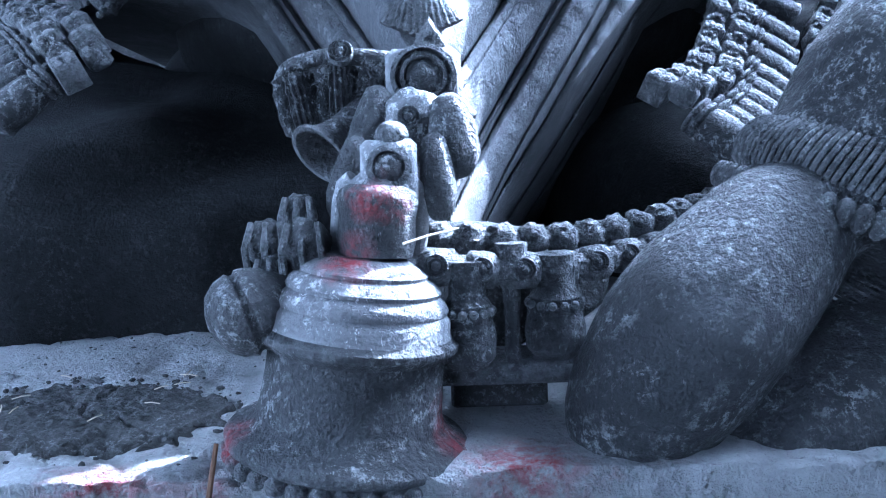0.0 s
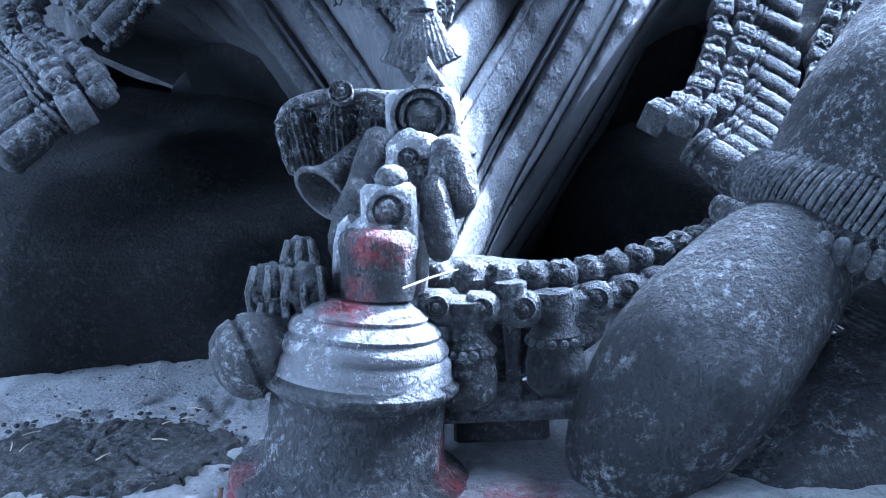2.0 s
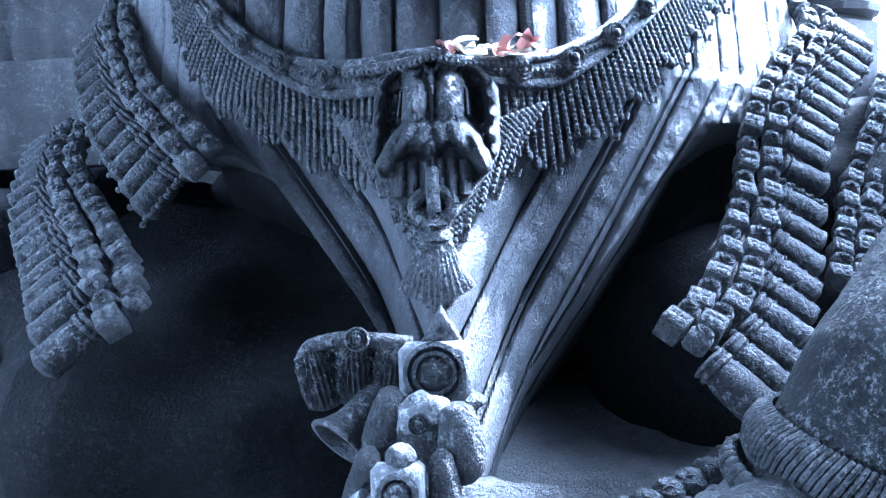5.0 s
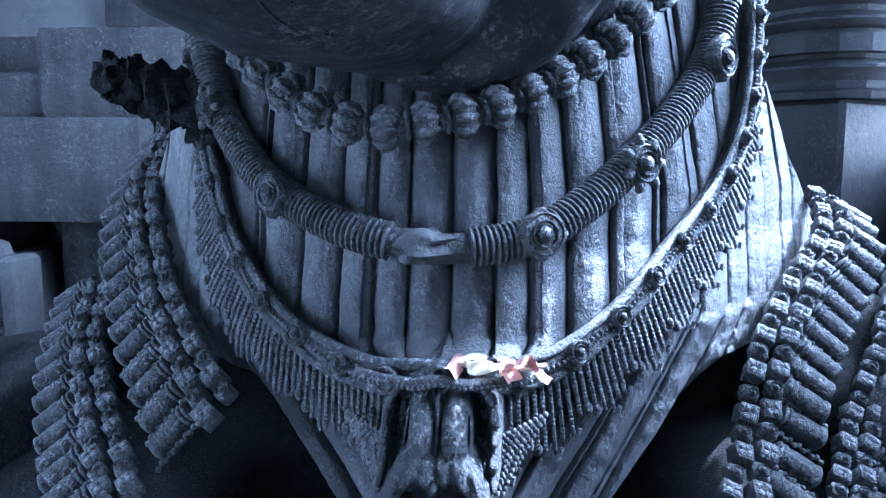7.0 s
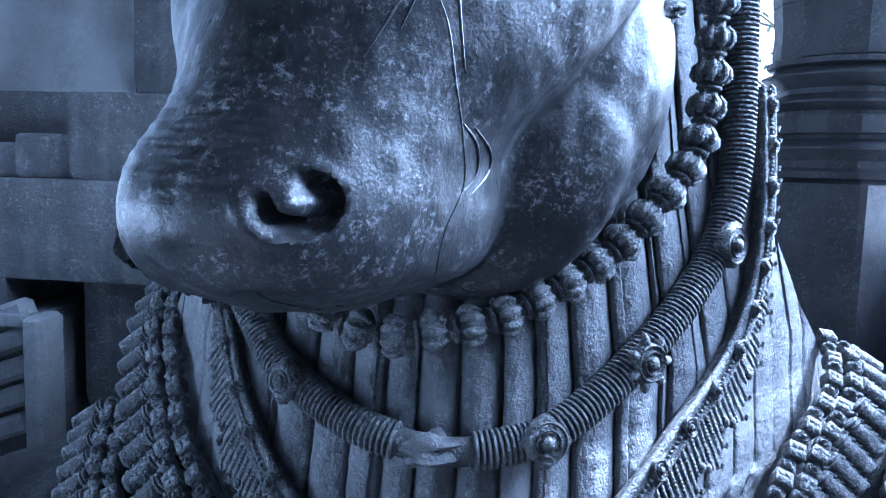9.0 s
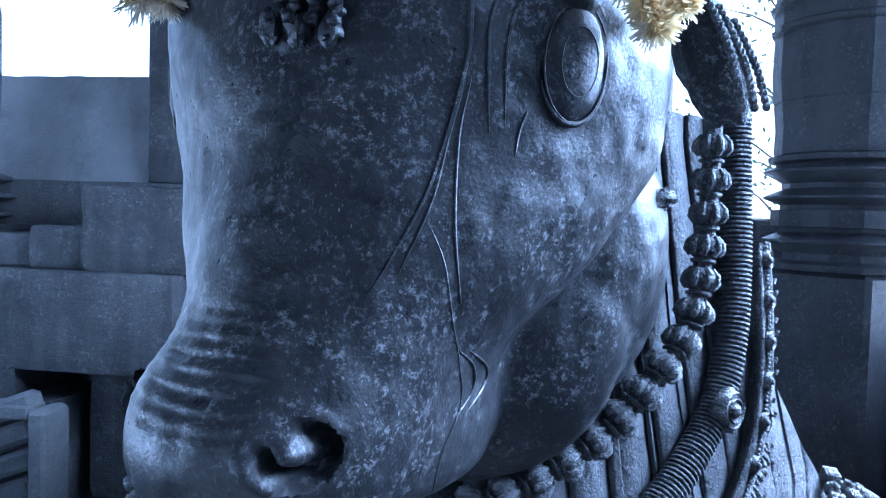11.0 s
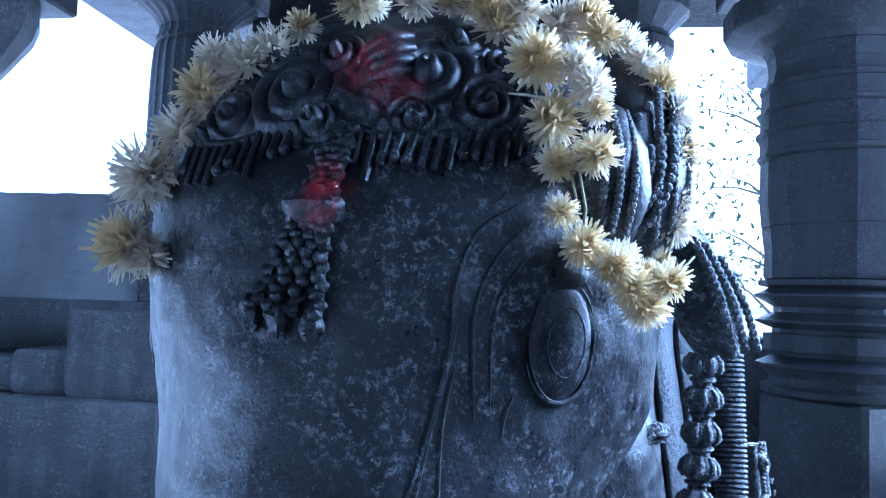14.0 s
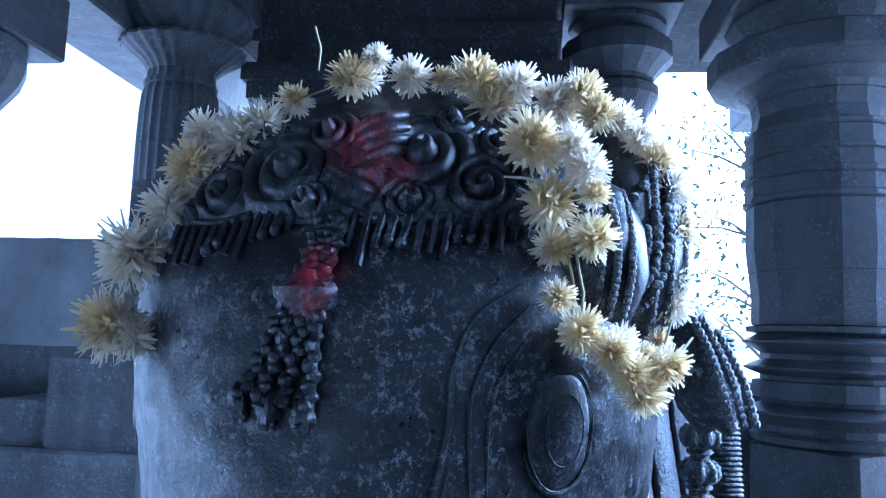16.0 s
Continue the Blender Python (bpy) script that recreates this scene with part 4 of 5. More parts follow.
# bells that lie to the side of the chain
hb = basis((-0.086, 0.838, 0.309), (-0.040, -0.045, -0.044))
STATUE.lathe(hb, [(0.014, -0.028), (0.019, -0.015), (0.018, 0.0), (0.019, 0.030), (0.023, 0.050), (0.031, 0.066), (0.037, 0.072), (0.037, 0.076), (0.032, 0.076), (0.024, 0.058), (0.016, 0.044), (0.002, 0.040)], 28, 0)
for i, (x, z, r, tilt) in enumerate(((-0.076, 0.355, 0.024, 0.15), (-0.112, 0.357, 0.026, 0.0), (-0.150, 0.352, 0.026, -0.18))):
    cb = basis((x, 0.846 + 0.006 * i, z - 0.066), (tilt, -0.1, 1))
    STATUE.lathe(cb, [(r * 0.5, 0.0), (r * 0.9, 0.006), (r * 1.02, 0.026), (r * 0.92, 0.046), (r * 1.05, 0.052), (r * 0.86, 0.060), (r * 0.95, 0.066), (r * 0.4, 0.076)], 48, 0, 0.0, 0.16)
STATUE.tube(curve([(-0.045, 0.835, 0.362), (-0.085, 0.835, 0.368), (-0.125, 0.84, 0.370), (-0.165, 0.845, 0.360), (-0.176, 0.85, 0.335), (-0.168, 0.855, 0.300)], 20), lambda s: 0.010 - 0.002 * s, 9, 0)
rosette(Vector((-0.105, 0.826, 0.372)), Vector((0, -1, 0.35)), 0.014)
rosette(Vector((-0.066, 0.824, 0.352)), Vector((0, -1, 0.35)), 0.011)
fb = basis((-0.148, 0.675, 0.140), (-0.80, -0.3, -0.30))
STATUE.lathe(fb, [(0.012, -0.02), (0.022, 0.0), (0.032, 0.010), (0.0385, 0.024), (0.0395, 0.031), (0.0365, 0.034), (0.0365, 0.037), (0.0395, 0.040), (0.036, 0.052), (0.027, 0.063), (0.013, 0.069), (0.002, 0.071)], 32, 0, 0.02)
for x, y, z, r in ((-0.166, 0.71, 0.182, 0.022), (-0.128, 0.69, 0.182, 0.022), (-0.140, 0.73, 0.207, 0.018), (-0.160, 0.69, 0.155, 0.017)):
    STATUE.blob((x, y, z), (r, r, r * 1.2), None, 0, 16, 12, 0.25)
    for k in range(3):
        STATUE.tube([Vector((x - r * 0.8 + k * r * 0.8, y - r * 0.75, z - r)), Vector((x - r * 0.8 + k * r * 0.8, y - r * 1.1, z)), Vector((x - r * 0.6 + k * r * 0.6, y - r * 0.5, z + r))], 0.0035, 6, 0)
# chain that runs from the pendant to the foreleg
ch = curve([(-0.01, 0.735, 0.182), (0.05, 0.75, 0.175), (0.12, 0.775, 0.172), (0.19, 0.81, 0.176), (0.27, 0.86, 0.188), (0.34, 0.92, 0.200)], 60)
for i, (p, d) in enumerate(even(ch, 0.0335)):
    STATUE.blob(p, (0.0185, 0.017, 0.0165), None, 0, 14, 10, 0.3)
    rosette(p + Vector((0, -0.010, 0.004)), Vector((0, -1, 0.4)), 0.009)
STATUE.tube(ch, 0.010, 6, 0)
ch2 = curve([(-0.01, 0.705, 0.157), (0.05, 0.715, 0.150), (0.12, 0.745, 0.146), (0.18, 0.78, 0.150), (0.24, 0.82, 0.155)], 40)
for i, (p, d) in enumerate(even(ch2, 0.043)):
    STATUE.box(basis(p, d), (0.034, 0.030, 0.036), 0.5, 0)
    rosette(p + Vector((0, -0.013, 0.002)), Vector((0, -1, 0.25)), 0.012)
STATUE.tube(ch2, 0.013, 6, 0)
for x, y, s in ((0.018, 0.705, 1.0), (0.105, 0.735, 1.12)):
    STATUE.lathe(basis((x, y, 0.062), (0, 0, 1)), [(0.008 * s, -0.004), (0.018 * s, -0.002), (0.026 * s, 0.008), (0.027 * s, 0.028), (0.0235 * s, 0.045), (0.025 * s, 0.049), (0.021 * s, 0.054), (0.023 * s, 0.058), (0.018 * s, 0.066), (0.018 * s, 0.10)], 24, 0)
    for j in range(14):
        w = j / 14 * 6.283
        STATUE.blob((x + 0.0235 * s * math.cos(w), y + 0.0235 * s * math.sin(w), 0.114), 0.0045, None, 0, 6, 5)
STATUE.lathe(basis((0.062, 0.725, 0.045), (0, 0, 1)), [(0.018, 0.0), (0.009, 0.012), (0.007, 0.05), (0.009, 0.085), (0.016, 0.10), (0.016, 0.13)], 8, 0)
STATUE.box(pose(0.06, 0.75, 0.048), (0.16, 0.07, 0.022), 0.3, 0)
STATUE.blob((0.05, 0.86, 0.11), (0.13, 0.09, 0.07), None, 0, 18, 12, 0.3)

# forehead ornament: scrolls, fringe and tassel
rs = random.Random(21)
SCROLLS = [(-0.215, 2.030, 0.062, 1, 2.4), (-0.040, 2.052, 0.056, -1, 0.8), (-0.300, 2.000, 0.042, 1, 1.0), (-0.165, 2.085, 0.036, -1, 0.0), (-0.255, 2.085, 0.034, 1, 2.0),
           (0.030, 2.010, 0.040, -1, 2.2), (-0.010, 2.105, 0.036, 1, 3.0), (0.055, 2.070, 0.034, -1, 0.5), (-0.175, 1.985, 0.030, -1, 4.0), (-0.055, 1.985, 0.030, 1, 5.0), (-0.34, 1.972, 0.026, 1, 3.0), (0.085, 2.025, 0.026, 1, 1.0)]


def scroll_relief(u, v):
    """Carved scrollwork as one relief: each scroll a spiral ridge, with leaf lobes between them."""
    x, z = -0.375 + 0.50 * u, 1.955 + 0.215 * v
    best, h = 9.0, 0.0
    for cx, cz, R0, hand, a0 in SCROLLS:
        d = math.hypot(x - cx, z - cz)
        if d / R0 < best:
            best = d / R0
            a = hand * math.atan2(z - cz, x - cx) + a0
            turns = d / R0 * 2.3 - a / (2 * math.pi)
            h = 0.011 * abs(math.cos(math.pi * turns)) ** 0.7 * (1.15 - 0.45 * min(1.0, best)) + 0.009 * math.exp(-(best / 0.25) ** 2)
    lobes = 0.009 * abs(math.sin(48 * x + 3 * math.sin(31 * z))) * abs(math.cos(43 * z + 2 * math.sin(37 * x)))
    w = min(1.0, max(0.0, (best - 0.95) / 0.25))
    h = 0.006 + h * (1 - w) + lobes * w + 0.0015 * noise.noise((x * 60, z * 60, 3))
    edge = min(1.0, min(u, 1 - u) * 14, v * 9, (1 - v) * 9, max(0.0, (2.135 - 1.1 * (x + 0.12) ** 2 - z) / 0.02))
    p, n = onto(x, z)
    if p.y > 1.12:
        edge = 0.0
    return p + n * (h * 1.35 * max(0.0, edge) - 0.006 * (1 - max(0.0, edge)))


STATUE.grid(scroll_relief, 250, 120, 1)
c0, n0 = onto(-0.100, 2.05, 0.012)
for k in range(8):           # twisted leaf in the middle, ribbed across
    s = k / 7
    rib = [c0 + Vector((0.062 * (w - 0.42) + 0.020 * s, 0.004 - 0.018 * math.sin(math.pi * w), 0.026 - 0.085 * s + 0.022 * w * (1 - s))) for w in [i / 8 for i in range(9)]]
    STATUE.tube(rib, lambda w: 0.005 + 0.005 * math.sin(math.pi * w), 8, 1)
STATUE.blob(c0 + Vector((0.004, 0.006, -0.012)), (0.042, 0.018, 0.048), Euler((0, -0.35, 0)).to_matrix(), 1, 20, 14, 0.2)
STATUE.blob(c0 + Vector((0.044, -0.008, -0.050)), (0.016, 0.016, 0.030), Euler((0, 0.2, 0)).to_matrix(), 1, 14, 10, 0.35)
for i in range(30):
    x = -0.36 + i * 0.0155
    if abs(x + 0.15) < 0.03:
        continue
    g = i % 5
    ln = (0.03 + 0.025 * math.sin(math.pi * g / 4)) * rs.uniform(0.8, 1.2)
    z0 = 1.978 + 0.012 * math.sin(26 * x) - 0.14 * max(0, -0.25 - x) - 0.06 * max(0, x)
    STATUE.tube([onto(x - 0.006 * s, z0 - ln * s, 0.006)[0] for s in (0, 0.25, 0.5, 0.75, 1)], 0.0055 * rs.uniform(0.8, 1.15), 6, 1)
    if g in (0, 4):
        STATUE.blob(onto(x - 0.006, z0 - ln - 0.004, 0.006)[0], 0.008, None, 1, 8, 6)
STATUE.tube([onto(-0.36 + 0.44 * s, 1.976 + 0.012 * math.sin(26 * (-0.36 + 0.44 * s)), 0.002)[0] for s in [i / 40 for i in range(41)]], 0.007, 8, 1)
for k in range(4):           # tassel of four cords
    a = (k - 1.5)
    cord = [onto(-0.135 + 0.008 * a - 0.050 * s + 0.022 * a * s * s, 1.968 - (0.222 - 0.004 * a) * s + 0.004 * math.sin(14 * s + k), 0.010)[0] for s in [i / 16 for i in range(17)]]
    STATUE.tube(cord, 0.0065, 8, 1)
    for i, (q, d) in enumerate(even(cord, 0.011)):
        STATUE.blob(q + Vector((0.003 * (-1) ** i, -0.004, 0)), (0.0085, 0.007, 0.005 + 0.004 * rs.random()), None, 1, 8, 5, 0.4)
q, n = onto(-0.155, 1.868, 0.010)
STATUE.blob(q, (0.035, 0.016, 0.03), None, 1, 14, 10, 0.5)
for x, z in ((-0.225, 1.750), (-0.188, 1.742), (-0.148, 1.740)):
    STATUE.blob(onto(x, z, 0.008)[0], (0.013, 0.011, 0.019), None, 1, 14, 10, 0.6)
# temple boss with nested loops of pearls
tc = Vector((0.215, 1.165, 1.965))
STATUE.blob(tc, (0.105, 0.15, 0.165), None, 1, 26, 18, 0.08)
STATUE.blob((0.175, 1.06, 1.935), (0.070, 0.095, 0.110), None, 1, 30, 20, 0.15)
for k in range(5):           # strings of pearls down the side of the boss
    for i in range(20):
        x, z = 0.130 + 0.019 * k + 0.010 * math.sin(3 * i / 19), 2.02 - 0.155 * i / 19
        r2 = ((x - 0.175) / 0.070) ** 2 + ((z - 1.935) / 0.110) ** 2
        if r2 < 0.95:
            STATUE.blob((x, 1.058 - 0.095 * math.sqrt(1 - r2), z), 0.0058, None, 0, 7, 5)
for k in range(4):
    rr = 0.018 + 0.020 * k
    for i in range(18 + 5 * k):
        a = -1.57 + (i / (17 + 5 * k) * 2 - 1) * 2.0
        x = tc.x - 0.005 + rr * math.cos(a) * 0.75
        z = 1.955 + 0.03 * k * 0.2 + rr * math.sin(a) * 1.35 + (0.05 if abs(a + 1.57) > 1.9 else 0)
        dx, dz = (x - tc.x) / 0.105, (z - tc.z) / 0.17
        y = tc.y - 0.15 * math.sqrt(max(0.02, 1 - dx * dx - dz * dz))
        STATUE.blob((x, y - 0.004, z), 0.0068, None, 0, 7, 5)
for k in range(3):
    for i in range(22):
        s = i / 21
        x, z = tc.x + 0.035 + 0.022 * k, 2.06 - 0.20 * s
        dx, dz = (x - tc.x) / 0.105, (z - tc.z) / 0.17
        y = tc.y - 0.15 * math.sqrt(max(0.02, 1 - dx * dx - dz * dz))
        STATUE.blob((x, y - 0.003, z), 0.0065, None, 0, 7, 5)

statue = part("bull_statue", STATUE, [m_stone, m_polish, m_pale, m_shade_stone, m_bell], sharp=50)
tagged(statue, "dark carved stone statue of a seated bull with necklaces and bells", "statue")


# ---- the hall: floor, walls, ceiling ----
def slab(name, lo, hi, mat, label, kind="structure", category="", bev=0.06, parent=None):
    f = Form()
    lo, hi = Vector(lo), Vector(hi)
    s = hi - lo
    f.box(Matrix(), s, bev)
    ob = new(name, f.mesh(name, mat, 30, False))
    ob.location = (lo + hi) / 2
    if parent:
        ob.parent = parent
    return tagged(ob, label, category, "", kind)


fl = Form()


def floor_z(x, y):
    crack = abs(noise.noise((x * 5, y * 6, 11)) + 0.25 * noise.noise((x * 21, y * 21, 12)))
    return 0.006 * noise.noise((x * 4, y * 4, 0)) + 0.005 * noise.noise((x * 12, y * 12, 2)) + 0.003 * noise.noise((x * 40, y * 40, 5)) + 0.0018 * noise.noise((x * 110, y * 110, 7)) - 0.004 - 0.006 * math.exp(-(crack / 0.022) ** 2)


def floor_sheet(u, v):
    x, y = -1.6 + 3.4 * u, 0.2 + 3.6 * v
    z = floor_z(x, y)
    if y < 0.60 + 0.02 * noise.noise((x * 5, 0, 0)):
        z -= 0.05
    return (x, y, z)


fl.grid(floor_sheet, 640, 640)
tagged(part("pedestal_floor", fl, m_floor, sharp=60), "pale dusty stone plinth under the statue", "floor", kind="structure")
g = Form()
g.grid(lambda u, v: (-400 + 800 * u ** 1, -400 + 800 * v, -0.40), 20, 20)
tagged(part("ground", g, m_floor), "worn grey stone paving that runs to the open ground", "ground", kind="structure")
slab("plinth", (-1.6, 0.2, -0.40), (1.8, 3.8, -0.07), m_floor, "grey stone plinth body below the statue", category="plinth")
slab("ceiling", (-3.6, -2.5, 4.75), (3.1, 8.2, 5.0), m_ceiling, "dark flat stone ceiling slabs", category="ceiling")
# unseen wall added behind the camera; its doorway sets the front fill light
slab("unseen_wall_south", (-3.6, -2.8, -0.4), (-2.9, -2.5, 4.75), m_ceiling, "unseen dark stone wall added beside a doorway for fill light", category="wall")
slab("unseen_wall_south", (-0.5, -2.8, -0.4), (3.1, -2.5, 4.75), m_ceiling, "unseen dark stone wall added beside a doorway for fill light", category="wall")
slab("unseen_wall_south", (-2.9, -2.8, 2.2), (-0.5, -2.5, 4.75), m_ceiling, "unseen dark stone lintel wall added over a doorway for fill light", category="wall")
slab("beam_east", (2.2, -2.5, 4.09), (2.9, 8.2, 4.74), m_pillar, "stone lintel beam over the open side", category="beam")
slab("beam_west", (-3.5, -2.5, 4.0), (-2.85, 8.2, 4.74), m_pillar, "stone lintel beam over the parapet side", category="beam")
# unseen side walls, added to keep sun and sky light off the front
slab("unseen_wall_east", (2.45, -2.5, -0.4), (2.85, 0.05, 2.75), m_ceiling, "unseen dark stone wall added to cut side light", category="wall")
slab("unseen_wall_west", (-3.5, -2.5, -0.4), (-3.1, -0.75, 3.995), m_ceiling, "unseen dark stone wall added to cut side light", category="wall")
# unseen bay, left open only to let the west fill lamp in
slab("unseen_wall_west", (-3.5, -0.74, 1.95), (-3.1, 1.75, 3.995), m_ceiling, "unseen dark stone wall added over the fill lamp's bay", category="wall")
slab("parapet_west", (-3.5, -0.74, -0.4), (-3.1, 1.75, 0.55), m_block, "unseen low grey stone parapet added below the fill lamp's bay", category="parapet")
slab("parapet_west", (-3.5, 1.76, -0.4), (-3.15, 3.5, 0.6), m_block, "low grey stone parapet", category="parapet")
slab("parapet_east", (2.4, 3.31, -0.4), (2.8, 8.2, 1.0), m_block, "low grey stone parapet", category="parapet")
# unseen screen added here; its top edge cuts off the lower sun rays
slab("unseen_wall_east", (2.45, 0.06, -0.4), (2.8, 3.3, 2.74), m_block, "unseen grey stone screen wall added to block low sun", category="wall")
slab("parapet_north", (0.9, 5.3, -0.4), (2.4, 5.7, 1.60), m_block, "dark grey stone parapet wall", category="parapet")


def masonry(name, lo, hi, label, mat=None):
    """A worn stone block with slightly uneven faces."""
    lo, hi = Vector(lo), Vector(hi)
    c, s = (lo + hi) / 2, hi - lo
    f = Form()
    n = 10
    per = [(-1 + 2 * i / n, -1) for i in range(n)] + [(1, -1 + 2 * i / n) for i in range(n)] + [(1 - 2 * i / n, 1) for i in range(n)] + [(-1, 1 - 2 * i / n) for i in range(n)]
    k = len(per)
    vs = []
    for j in range(13):
        h = -0.5 + j / 12
        edge = 0.012 if j in (0, 12) else 0.0
        for px, py in per:
            p = Vector((px * (s.x / 2 - edge), py * (s.y / 2 - edge), h * s.z))
            p += 0.008 * Vector((noise.noise(p * 5 + c), noise.noise(p * 5 + c * 2), noise.noise(p * 4 + c * 3)))
            vs.append(p)
    fs = [(j * k + i, j * k + (i + 1) % k, (j + 1) * k + (i + 1) % k, (j + 1) * k + i) for j in range(12) for i in range(k)]
    fs += [tuple(reversed(range(k))), tuple(range(12 * k, 13 * k))]
    f.add(vs, fs)
    ob = part(name, f, mat or m_block, sharp=35)
    ob.location = c
    return tagged(ob, label, "block", "masonry bench blocks")


masonry("stone_block", (-2.70, 3.70, 0.66), (-1.80, 4.30, 1.19), "grey dressed stone block with pale water streaks")
masonry("stone_block", (-2.38, 3.82, 1.194), (-1.40, 4.40, 1.65), "dark grey stone block on the bench course")
masonry("stone_block", (-2.72, 3.86, 1.194), (-2.384, 4.40, 1.43), "small dark stone block beside a larger one")
masonry("stone_block", (-3.60, 3.90, 1.194), (-2.724, 4.40, 1.38), "dark stone block of the bench course")
masonry("stone_block", (-2.40, 3.95, -0.10), (-1.30, 4.40, 0.655), "shadowed grey stone block of the lower course")
masonry("stone_block", (-1.796, 3.85, -0.10), (-1.0, 4.40, 1.19), "dark grey stone block behind the statue")
masonry("stone_block", (-3.60, 3.74, -0.40), (-2.50, 4.30, 0.48), "pale stone step block with chipped edge")
masonry("stone_block", (-3.60, 3.75, 0.484), (-2.72, 4.30, 1.19), "grey stone block of the bench course")
masonry("stone_block", (-3.60, 4.42, -0.40), (-0.9, 4.80, 1.70), "dark stone back course of the bench")
masonry("stone_block", (-2.36, 4.46, 1.704), (-1.70, 4.78, 2.75), "dark upright stone post on the bench")


def stone_lattice():
    """A pale weathered screen: a jamb, a head and slanting bars between them."""
    root = new("stone_lattice")
    root.location = (-2.43, 3.60, -0.40)
    tagged(root, "pale weathered stone lattice screen with slanting bars", "screen")
    pale = stone("lattice_stone", (0.15, 0.15, 0.15), (0.30, 0.30, 0.30), rough=0.85, scale=0.8, bump=0.6)
    f = Form()
    f.box(pose(0.02, 0, 0.45), (0.10, 0.22, 0.90), 0.4)
    part("jamb", f, pale, root, smooth=False)
    f = Form()
    f.box(pose(-0.52, 0.03, 0.865), (0.90, 0.15, 0.07), 0.25)
    part("head", f, pale, root, smooth=False)
    for k in range(5):
        f = Form()
        f.box(pose(-0.42, 0.04, 0.20 + 0.15 * k, 0, -20, 0), (0.74, 0.12, 0.115), 0.45)
        part("bar", f, pale, root, smooth=False)


stone_lattice()


def panel():
    f = Form()
    f.grid(lambda u, v: (-3.6 + 1.22 * u, 4.50 + 0.16 * v + 0.01 * noise.noise((u * 5, v * 5, 0)), 1.702 + 0.69 * v + 0.008 * noise.noise((u * 9, v, 4))), 20, 14)
    f.grid(lambda u, v: (-2.38 - 1.22 * u, 4.60 + 0.16 * v, 1.702 + 0.69 * v), 20, 14)
    f.grid(lambda u, v: (-3.6 + 1.22 * u, 4.66 + 0.10 * v, 2.392 + 0.008 * noise.noise((u * 9, 1, 4)) * (1 - v)), 20, 3)
    f.grid(lambda u, v: (-2.38, 4.50 + 0.10 * u + 0.16 * v, 1.702 + 0.69 * v), 3, 14)
    ob = part("seat_back", f, stone("pale_slab", (0.22, 0.22, 0.22), (0.36, 0.36, 0.36), rough=0.85, scale=0.7, stain=(0.28, 0.28, 0.28)))
    return tagged(ob, "pale sloping stone seat back slab with a crack", "slab")


panel()


# ---- pillars ----
def pillar(name, x, y, base, prof, n, mat, label, turn=0.0, ped=0.0):
    """A turned or faceted stone pillar: shaft in parts from pedestal to capital."""
    root = new(name)
    root.location = (x, y, base)
    tagged(root, label, "pillar", "hall pillars")
    for pname, rows in prof:
        f = Form()
        if pname in ("pedestal", "abacus", "bracket"):
            w, z0, z1 = rows
            f.box(pose(0, 0, (z0 + z1) / 2, 0, 0, ped if pname == "pedestal" else 0), (w, w, z1 - z0), 0.08)
            part(pname, f, mat, root, smooth=False)
        else:
            f.lathe(pose(0, 0, 0, 0, 0, turn), rows, n, 0, flute=0.05 if n > 40 and pname in ('shaft', 'neck', 'capital') else 0.0)
            part(pname, f, mat, root, sharp=15 if n <= 16 else 40)
    return root


def ring_stack(z, steps):
    """Sharp stacked discs: (radius, thickness, gap radius)."""
    rows = []
    for r, th, gap in steps:
        rows += [(gap * 0.95, z), (gap * 0.97, z + th * 0.12), (r * 0.99, z + th * 0.42), (r, z + th * 0.46), (r, z + th * 0.62), (r * 0.98, z + th * 0.66), (gap * 0.97, z + th * 0.94), (gap * 0.95, z + th)]
        z += th
    return rows


big = [("pedestal", (0.66, 0.0, 1.30)),
       ("base_ring", [(0.44, 1.304), (0.45, 1.34), (0.40, 1.36), (0.40, 1.40), (0.43, 1.43), (0.475, 1.462), (0.475, 1.475), (0.42, 1.50), (0.38, 1.52), (0.38, 1.545), (0.43, 1.55), (0.43, 1.645), (0.38, 1.65), (0.38, 1.675), (0.42, 1.69), (0.475, 1.712), (0.475, 1.724), (0.42, 1.75), (0.37, 1.77),
                      (0.37, 1.80), (0.42, 1.83), (0.48, 1.862), (0.48, 1.874), (0.42, 1.90), (0.40, 1.915), (0.455, 1.925), (0.46, 1.955), (0.42, 1.96)]),
       ("shaft", [(0.425, 1.964), (0.430, 1.99), (0.425, 2.12), (0.440, 2.258), (0.437, 2.262), (0.437, 2.268), (0.442, 2.272), (0.455, 2.42), (0.450, 2.66)]),
       ("neck_ring", [(0.450, 2.664), (0.468, 2.675), (0.468, 2.70), (0.455, 2.71), (0.455, 2.80), (0.478, 2.81), (0.478, 2.835), (0.452, 2.845), (0.452, 2.93), (0.470, 2.94), (0.470, 2.96), (0.448, 2.97), (0.446, 3.07)]),
       ("neck", [(0.446, 3.074), (0.455, 3.085), (0.455, 3.105), (0.425, 3.12), (0.405, 3.20), (0.415, 3.29)]),
       ("capital", [(0.415, 3.294), (0.44, 3.33), (0.52, 3.38), (0.60, 3.40), (0.66, 3.43), (0.67, 3.45), (0.67, 3.58), (0.64, 3.60), (0.50, 3.605), (0.48, 3.64), (0.50, 3.70), (0.56, 3.775), (0.56, 3.795)]),
       ("bracket", (1.20, 3.80, 4.085))]
pillar("stone_pillar", 1.86, 4.74, 0.0, big, 16, m_pillar, "massive faceted grey stone pillar on a square pedestal", turn=11.25, ped=38)

